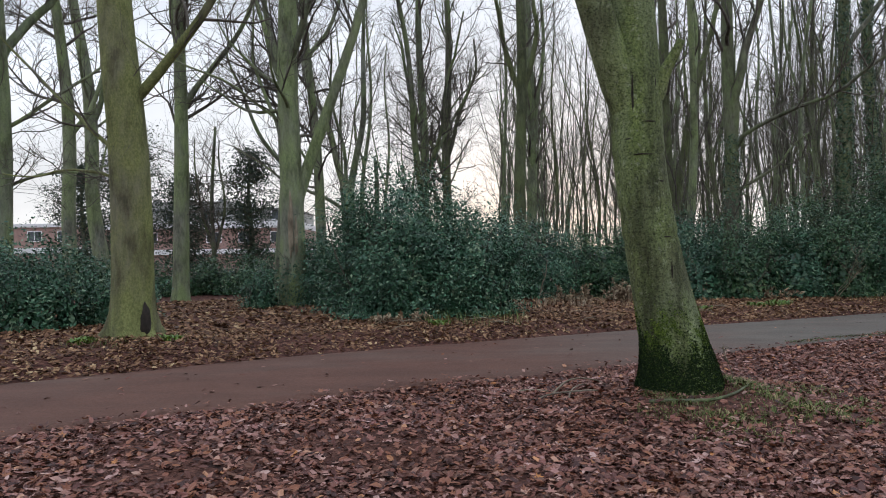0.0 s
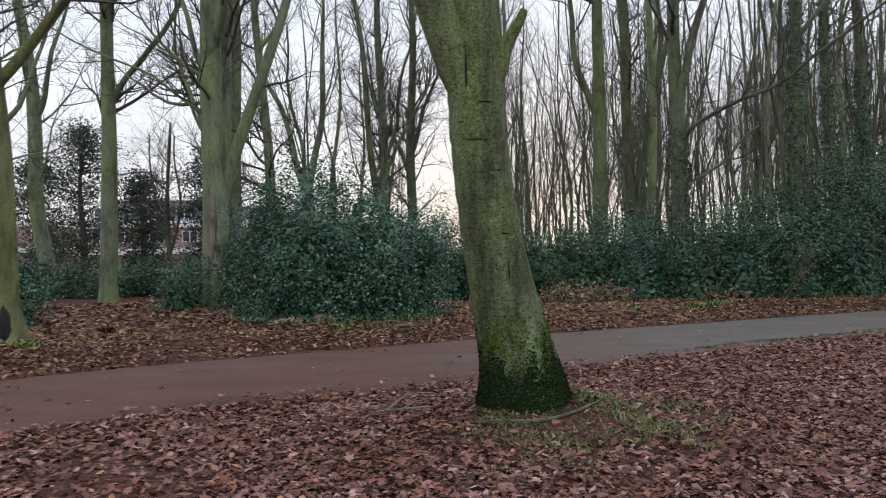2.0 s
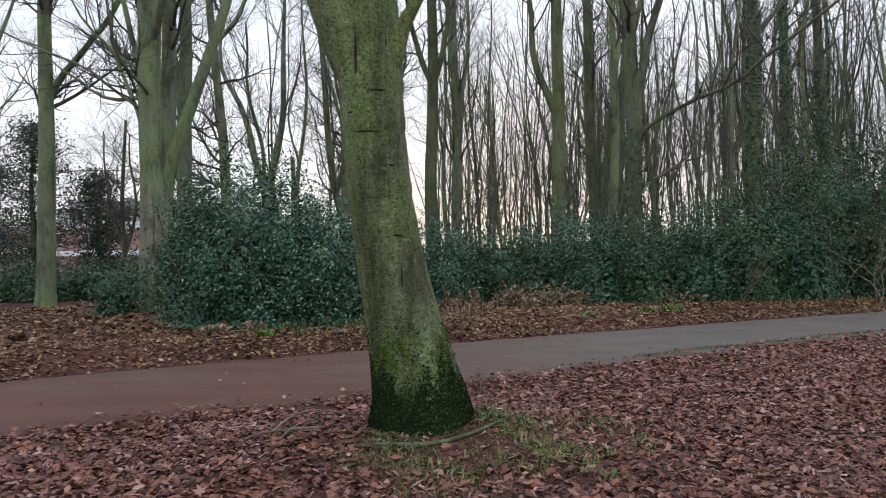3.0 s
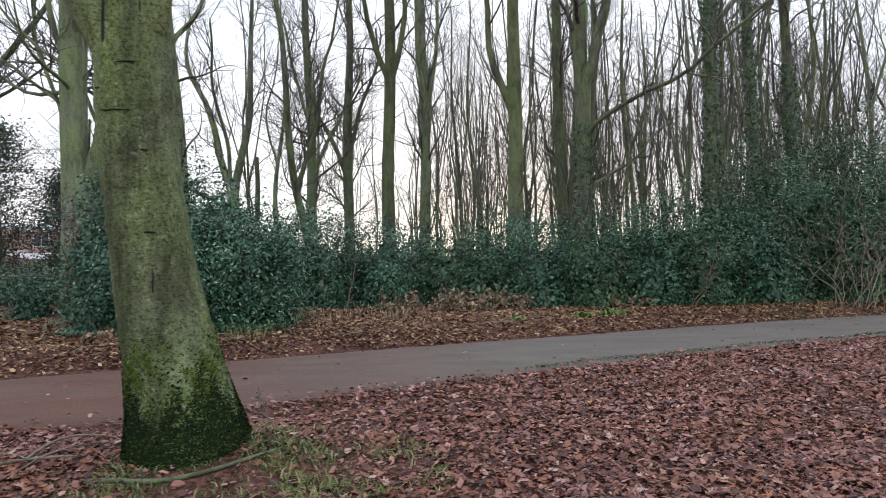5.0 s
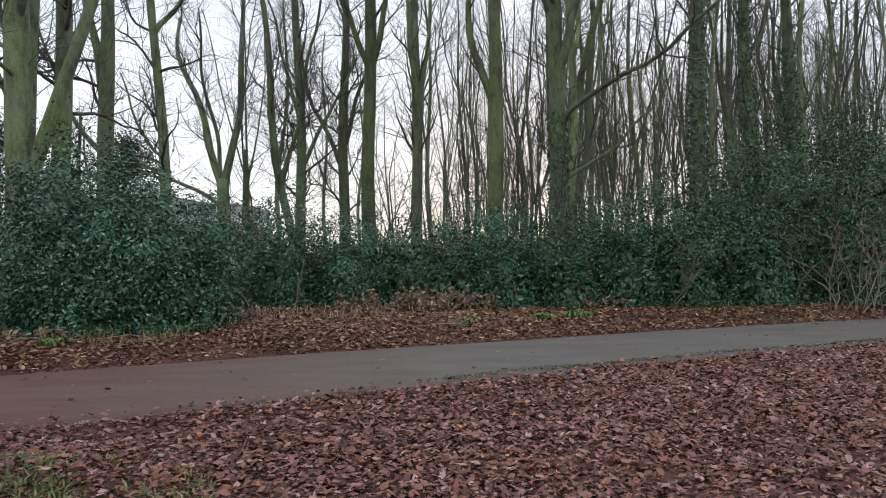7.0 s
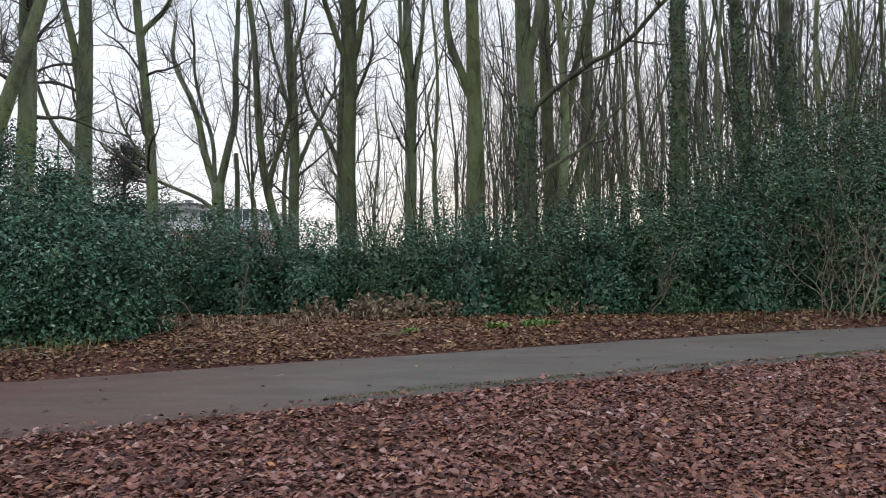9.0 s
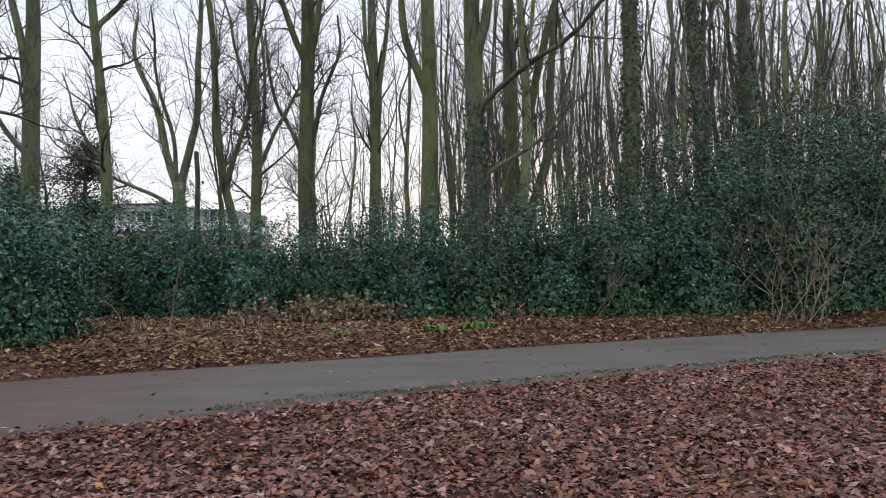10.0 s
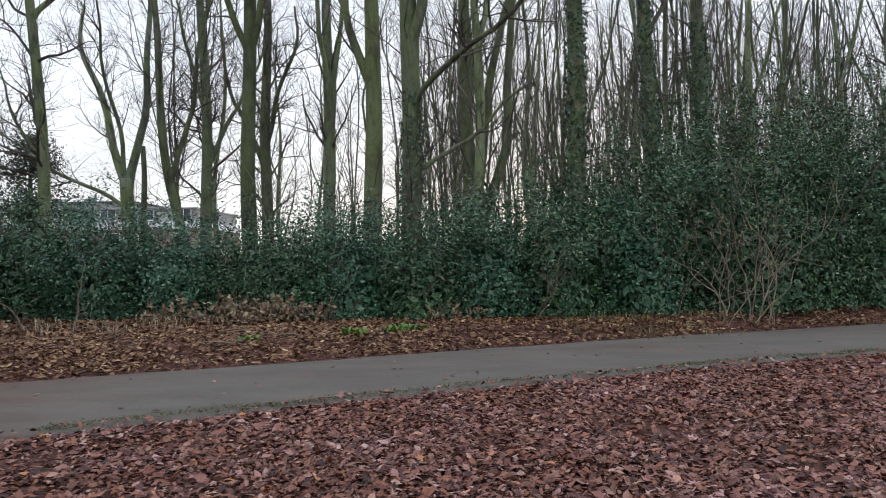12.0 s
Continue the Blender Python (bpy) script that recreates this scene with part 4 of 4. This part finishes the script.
def building(name, x0, x1, y0, y1, levels, label):
    """Flat-roofed block: levels of (bottom, top, set back, wall material, window count)."""
    root = new(name)
    root.location = (0, 0, 0)
    for (z0, z1, back, mat, wins) in levels:
        g_ = Geo()
        box(g_, x0 + back, x1 - back * 0.3, y0 + back, y1, z0, z1, 0.02)
        part("wall" if wins or z1 - z0 > 1 else "parapet", g_, mat, root, smooth=False)
        for w in range(wins):
            wx = x0 + back + (x1 - x0 - back) * (w + 0.5) / wins
            wz = (z0 + z1) / 2 + 0.15
            g_ = Geo()
            for (a, b_, c, d) in ((-0.8, 0.8, 0.5, 0.58), (-0.8, 0.8, -0.58, -0.5), (-0.8, -0.72, -0.5, 0.5), (0.72, 0.8, -0.5, 0.5), (-0.04, 0.04, -0.5, 0.5)):
                box(g_, wx + a, wx + b_, y0 + back - 0.06, y0 + back + 0.05, wz + c, wz + d)
            win = part("window", g_, M_WHITE, root, smooth=False)
            for a in (-0.71, 0.05):
                g_ = Geo()
                box(g_, wx + a, wx + a + 0.66, y0 + back - 0.03, y0 + back - 0.01, wz - 0.49, wz + 0.49)
                part("pane", g_, M_GLASS, win, smooth=False)
    tagged(root, label, "building")
    return root


bl = building("apartment_building", -36, -15.6, 72, 86, [(-0.2, 1.75, 0.3, M_BRICK, 0), (1.75, 2.3, 0.0, M_WHITE, 0), (2.3, 4.45, 0.3, M_BRICK, 6), (4.45, 5.15, 0.0, M_WHITE, 0), (5.15, 6.45, 1.6, M_SLATE, 5), (6.45, 6.62, 1.3, M_METAL, 0)],
              "low flat-roofed brick building with white bands")
g = Geo()
box(g, -33.5, -22.9, 74.2, 85, 6.62, 7.3, 0.03)
part("plant_room", g, M_SLATE, bl, "pale grey roof storey", smooth=False)
g = Geo()
box(g, -33.7, -22.7, 74.0, 85.2, 7.3, 7.42, 0.03)
part("roof_edge", g, M_METAL, bl, smooth=False)
for wx in (-28.5, -24.6, -31.9):
    g = Geo()
    box(g, wx, wx + 0.7, 76, 76.7, 7.42, 7.9, 0.04)
    part("roof_vent", g, M_METAL, bl, smooth=False)
building("apartment_building", -49, -39, 74, 86, [(-0.2, 2.1, 0.2, M_BRICK, 0), (2.1, 2.7, 0.0, M_WHITE, 0), (2.7, 4.9, 0.2, M_BRICK, 3), (4.9, 5.3, 0.0, M_WHITE, 0)], "brick block with white window bays seen far off")


# ---- small things along the path ----
def clump(name, x, y, n, hgt, spread, seed, mat, label, category, width=0.012, droop=0.5, group=""):
    """A tuft of arching blades."""
    rng_ = np.random.default_rng(seed)
    root = new(name)
    root.location = (x, y, float(land(x, y)) - 0.01)
    g_ = Geo()
    for _ in range(n):
        a, r_ = rng_.uniform(0, 6.28), spread * math.sqrt(rng_.uniform())
        b0 = np.array([math.sin(a) * r_, math.cos(a) * r_, 0])
        if spread > 0.5 and rng_.uniform() > 0.5 + 0.9 * float(wave(b0[0] * 4 + seed, b0[1] * 4)) - 0.3 * r_ / spread:
            continue
        b0[2] = float(land(x + b0[0], y + b0[1]) - land(x, y))
        l_ = hgt * rng_.uniform(0.5, 1.1)
        a2 = rng_.uniform(0, 6.28)
        d = np.array([math.sin(a2), math.cos(a2), 0]) * droop
        w = np.array([math.cos(a2), -math.sin(a2), 0]) * width * rng_.uniform(0.6, 1.3)
        p1, p2 = b0 + d * l_ * 0.3 + np.array([0, 0, l_ * 0.65]), b0 + d * l_ + np.array([0, 0, l_ * 0.8])
        g_.add([b0 - w, b0 + w, p1 - w * 0.8, p1 + w * 0.8, p2], [(0, 1, 3), (0, 3, 2), (2, 3, 4)])
    me = g_.mesh(name, mat)
    bpy.data.objects.remove(root)
    ob = new(name, me)
    ob.location = (x, y, float(land(x, y)) - 0.01)
    return tagged(ob, label, category, group, "stuff" if n > 300 else "")


clump("grass", 3.1, 6.9, 7500, 0.075, 1.15, 1, M_GRASS, "short thin grass on bare ground by the mossy tree", "grass", 0.006, 1.1)
clump("grass", 2.4, 6.2, 4200, 0.06, 0.85, 2, M_GRASS, "short thin grass before the mossy tree", "grass", 0.004, 0.9)
clump("grass", -5.0, 10.9, 700, 0.10, 1.0, 3, M_GRASS, "thin grass among leaves under the beech", "grass", 0.005, 0.9)
clump("grass", 0.6, 14.0, 900, 0.30, 1.2, 4, M_GRASS, "rough grass at the foot of the holly", "grass", 0.005, 0.8)
clump("grass", 3.6, 17.7, 900, 0.28, 1.5, 5, M_BRACKEN, "dry straw-coloured grass before the hedge", "grass", 0.006, 0.8)
clump("grass", 1.2, 16.8, 800, 0.3, 1.3, 7, M_BRACKEN, "dry straw-coloured grass by the thin saplings", "grass", 0.006, 0.8)
clump("grass", 12.5, 18.1, 900, 0.22, 2.0, 6, M_GRASS, "rough grass under the hedge", "grass", 0.005, 0.8)
for k, (x, y, s) in enumerate(((7.33, 16.25, 0.22), (8.05, 16.65, 0.25), (8.35, 16.9, 0.16), (5.9, 15.6, 0.15), (-0.1, 13.0, 0.2), (-5.6, 10.7, 0.2), (-4.3, 10.9, 0.16))):
    clump("weed", x, y, 90, s * 0.75, s, 60 + k, M_WEED, "bright green weed in the leaf litter", "weed", 0.022, 0.9, "green weeds")


def dry_fern(x, y, n, hgt, seed):
    rng_ = np.random.default_rng(seed)
    root = new("dry_fern")
    root.location = (x, y, float(land(x, y)))
    st, lf = Geo(), Geo()
    for _ in range(n):
        a = rng_.uniform(0, 6.28)
        q = curve_pts((rng_.normal(0, 0.25), rng_.normal(0, 0.15), -0.02), (math.sin(a) * 0.6, math.cos(a) * 0.6, 1), hgt * rng_.uniform(0.6, 1.1), 7, rng_, 0.1, -0.12)
        tube(st, q, np.linspace(0.006, 0.002, 8), 3, cap=False)
        m__ = 26
        s = rng_.uniform(0.25, 1, m__) * 6.99
        i_ = s.astype(int)
        p = q[i_] + (q[i_ + 1] - q[i_]) * (s - i_)[:, None] + rng_.normal(0, 0.03, (m__, 3))
        scatter(lf, p, rng_.normal(0, 1, (m__, 3)), rng_.uniform(0.07, 0.14, m__), rng_, *LEAF_FOLD)
    part("stalks", st, M_PALE, root, kind="stuff")
    part("fronds", lf, M_BRACKEN, root, kind="stuff")
    tagged(root, "clump of dry brown fern in front of the hedge", "fern", "dry ferns")


for k, (x, y, n, hh) in enumerate(((4.9, 18.3, 26, 0.75), (5.7, 18.4, 22, 0.7), (3.6, 18.5, 14, 0.55), (6.5, 18.6, 12, 0.6), (8.9, 18.6, 8, 0.6), (-1.0, 13.4, 9, 0.35))):
    dry_fern(x, y, n, hh, 80 + k)


def sapling(x, y, hgt, r, seed, n, lean, label, spread=0.1, mat=None):
    rng_ = np.random.default_rng(seed)
    root = new("bare_shrub" if n > 2 else "sapling")
    root.location = (x, y, float(land(x, y)) - 0.03)
    tw = Geo()
    for _ in range(n):
        q = curve_pts((rng_.normal(0, spread), rng_.normal(0, spread * 0.6), 0), (lean + rng_.normal(0, 0.17 if n > 2 else 0.05), rng_.normal(0, 0.15), 1), hgt * rng_.uniform(0.6, 1.1), 9, rng_, 0.15, 0.05)
        rr = np.linspace(r, r * 0.35, 10)
        g_ = Geo()
        tube(g_, q, rr, 6, rng_, 0.03)
        part("stem", g_, mat or M_PALE, root)
        branch_out(tw, q, rr, rng_, 2, 4, hgt * 0.25)
    part("twig_spray", tw, mat or M_PALE, root, kind="stuff")
    tagged(root, label, "shrub" if n > 2 else "sapling")


sapling(1.45, 17.2, 1.6, 0.024, 1, 1, 0.05, "thin pale sapling before the hedge")
sapling(2.3, 17.4, 1.4, 0.022, 2, 1, 0.25, "thin pale leaning sapling before the hedge")
sapling(13.9, 18.0, 2.6, 0.011, 3, 9, 0.06, "thicket of pale bare stems against the hedge", 0.3)
sapling(14.6, 18.3, 2.9, 0.014, 4, 7, 0.1, "pale bare shrub against the hedge", 0.25)
sapling(10.7, 18.6, 1.9, 0.012, 5, 4, 0.05, "few pale bare stems in front of the hedge", 0.2)
sapling(7.2, 18.9, 1.3, 0.010, 6, 4, 0.05, "few bare twigs in front of the hedge", 0.3)
sapling(2.98, 7.15, 0.55, 0.007, 7, 1, 0.1, "thin bare twig growing beside the mossy tree")


def stick(x0, y0, x1, y1, r, seed, label, arch=0.03, bow=0.0):
    rng_ = np.random.default_rng(seed)
    s = np.linspace(0, 1, 12)
    xs, ys = x0 + (x1 - x0) * s + 0.03 * np.sin(s * 7 + seed), y0 + (y1 - y0) * s + 0.03 * np.sin(s * 5 + 2 * seed)
    xs, ys = xs + bow * (y1 - y0) * np.sin(s * 3.14), ys - bow * (x1 - x0) * np.sin(s * 3.14)
    zs = land(xs, ys) + r * 0.6 + arch * np.sin(s * 3.14)
    g_ = Geo()
    tube(g_, np.stack([xs - x0, ys - y0, zs - zs[0]], -1), np.linspace(r, r * 0.5, 12), 8, rng_, 0.08)
    ob = new("fallen_branch", g_.mesh("fallen_branch", M_PALE if r < 0.02 else M_DARK))
    ob.location = (x0, y0, zs[0])
    tagged(ob, label, "branch")


stick(1.92, 6.56, 3.06, 7.02, 0.022, 1, "fallen branch lying against the mossy tree", 0.0, 0.24)
stick(1.1, 7.35, 1.75, 7.6, 0.012, 2, "pale broken stick among the leaves", 0.12)
stick(0.95, 7.1, 1.7, 7.25, 0.014, 3, "pale stick lying on dead leaves", 0.05)
stick(1.2, 7.0, 1.6, 7.7, 0.009, 8, "thin pale twig crossing a stick", 0.06)
stick(0.7, 7.5, 1.25, 7.25, 0.008, 9, "thin pale twig on dead leaves", 0.04)
stick(5.6, 6.9, 6.2, 6.7, 0.008, 4, "thin twig on dead leaves", 0.01)
stick(7.0, 7.6, 7.5, 7.9, 0.008, 5, "thin twig on the leaf litter", 0.01)
stick(0.2, 13.6, 1.3, 13.5, 0.012, 6, "dry stick under the holly", 0.08)
stick(3.4, 8.9, 4.1, 9.0, 0.007, 7, "thin twig at the edge of the path", 0.01)

rng = np.random.default_rng(31)
for k in range(16):
    x = rng.uniform(-1.5, 8.5)
    y = float(path_y(x)) + rng.uniform(2.2, 4.3)
    if math.hypot(x + 0.2, y - 15.5) < 2.0:
        continue
    a, l_ = rng.uniform(-0.6, 0.6), rng.uniform(0.4, 1.1)
    stick(x, y, x + l_ * math.cos(a), y + l_ * math.sin(a), rng.uniform(0.006, 0.012), 20 + k, "thin dry stick among the leaves of the verge", rng.uniform(0.01, 0.08))


# ---- the carpet of fallen leaves ----
def litter(name, x0, x1, u0, u1, per_m2, seed, size, label, lift=0.03, mat=M_LITTER):
    """Fallen leaves between two distances across the path."""
    rng_ = np.random.default_rng(seed)
    n_ = int((x1 - x0) * (u1 - u0) / 0.905 * per_m2)
    x = rng_.uniform(x0, x1, n_)
    u = rng_.uniform(u0, u1, n_)
    y = path_y(x) + u * np.where(u < 0, near_wide(x), 1) / 0.905
    thin = 0.70 + 0.5 * wave(x * 0.9, y * 1.3, seed) + 0.3 * wave(x * 2.7, y * 2.9, 2)
    edge = np.clip((np.abs(u) - HALF + 0.12) / 0.35, 0.05, 1)
    bare = (1 - 0.8 * np.exp(-((x - 3.05) ** 2 + (y - 6.9) ** 2) / 0.7)) * (1 - 0.6 * np.exp(-((x - 3.8) ** 2 / 1.6 + (y - 9.0) ** 2 / 0.35))) * (1 - 0.7 * np.exp(-((x - 2.4) ** 2 + (y - 6.3) ** 2) / 0.4))
    keep_ = (rng_.uniform(0, 1, n_) < thin * edge * bare) & (np.hypot(x - TREE_A[0], y - TREE_A[1]) > 0.42)
    x, y = x[keep_], y[keep_]
    n_ = len(x)
    z = np.maximum(land(x, y), np.where(np.abs(across(x, y)) < HALF, 0.008, -1)) + rng_.uniform(0.0, lift, n_)
    c = np.stack([x, y, z], -1)
    nrm = np.stack([rng_.normal(0, 0.36, n_), rng_.normal(0, 0.36, n_), np.ones(n_)], -1)
    sz = size * rng_.uniform(0.45, 1.6, n_)
    g_ = Geo()
    cut = int(n_ * 0.14)
    scatter(g_, c[:cut], nrm[:cut], sz[:cut] * 1.1, rng_, *LEAF_LOBED)
    scatter(g_, c[cut:], nrm[cut:], sz[cut:], rng_, *LEAF_OVAL)
    ob = new(name, g_.mesh(name, mat, False))
    tagged(ob, label, "leaves", kind="stuff")


litter("fallen_leaves", -6, 17, -6.9, -1.2, 1200, 1, 0.058, "thick carpet of red-brown dead leaves")
litter("fallen_leaves", 0, 14, -6.2, -1.25, 650, 8, 0.034, "small broken leaf fragments in the leaf carpet", 0.035)
litter("fallen_leaves", 17, 34, -8, -1.2, 90, 2, 0.14, "carpet of dead leaves further along the path")
litter("fallen_leaves", -10, 20, 1.25, 4.6, 560, 3, 0.064, "faded dead leaves on the verge before the hedge", 0.05, M_VERGE)
litter("fallen_leaves", -14, 1, 4.6, 14, 140, 4, 0.105, "faded dead leaves under the trees", 0.05, M_VERGE)
litter("fallen_leaves", 1, 9, 4.5, 8.2, 200, 7, 0.095, "faded dead leaves at the foot of the hedge", 0.05, M_VERGE)
litter("fallen_leaves", 20, 40, 1.25, 6, 60, 5, 0.15, "faded dead leaves along the far verge", 0.05, M_VERGE)
litter("fallen_leaves", -9, 17, -13, -6.9, 45, 6, 0.11, "thinner scatter of dead leaves behind the walker")
rng = np.random.default_rng(9)
n = 170
x = -7 + 24 * rng.uniform(0, 1, n) ** 1.7
y = path_y(x) + rng.uniform(-1, 1, n) * HALF
g = Geo()
scatter(g, np.stack([x, y, np.full(n, 0.014)], -1), np.stack([rng.normal(0, 0.15, n), rng.normal(0, 0.15, n), np.ones(n)], -1), rng.uniform(0.04, 0.09, n), rng, *LEAF_OVAL)
tagged(new("fallen_leaves", g.mesh("fallen_leaves", M_LITTER, False)), "single dead leaves strewn on the path", "leaves", kind="stuff")

# green moss along the path's near edge
rng = np.random.default_rng(12)
n = 12000
x = rng.uniform(5.5, 19, n)
u = -HALF + 0.16 + rng.normal(0, 0.07, n) + 0.10 * wave(x * 1.3, x * 0.4, 2)
ok = rng.uniform(0, 1, n) < 0.55 + 0.5 * wave(x * 2.1, x * 0.3, 4)
x, u = x[ok], u[ok]
n = len(x)
y = path_y(x) + u * near_wide(x) / 0.905
g = Geo()
scatter(g, np.stack([x, y, np.where(u > -HALF, 0.004, -0.02) + rng.uniform(0, 0.01, n)], -1), np.stack([rng.normal(0, 0.5, n), rng.normal(0, 0.5, n), np.ones(n)], -1), rng.uniform(0.012, 0.03, n), rng, *LEAF_FOLD)
tagged(new("moss_strip", g.mesh("moss_strip", M_STRIP, False)), "strip of green moss on the path's edge", "moss", kind="stuff")
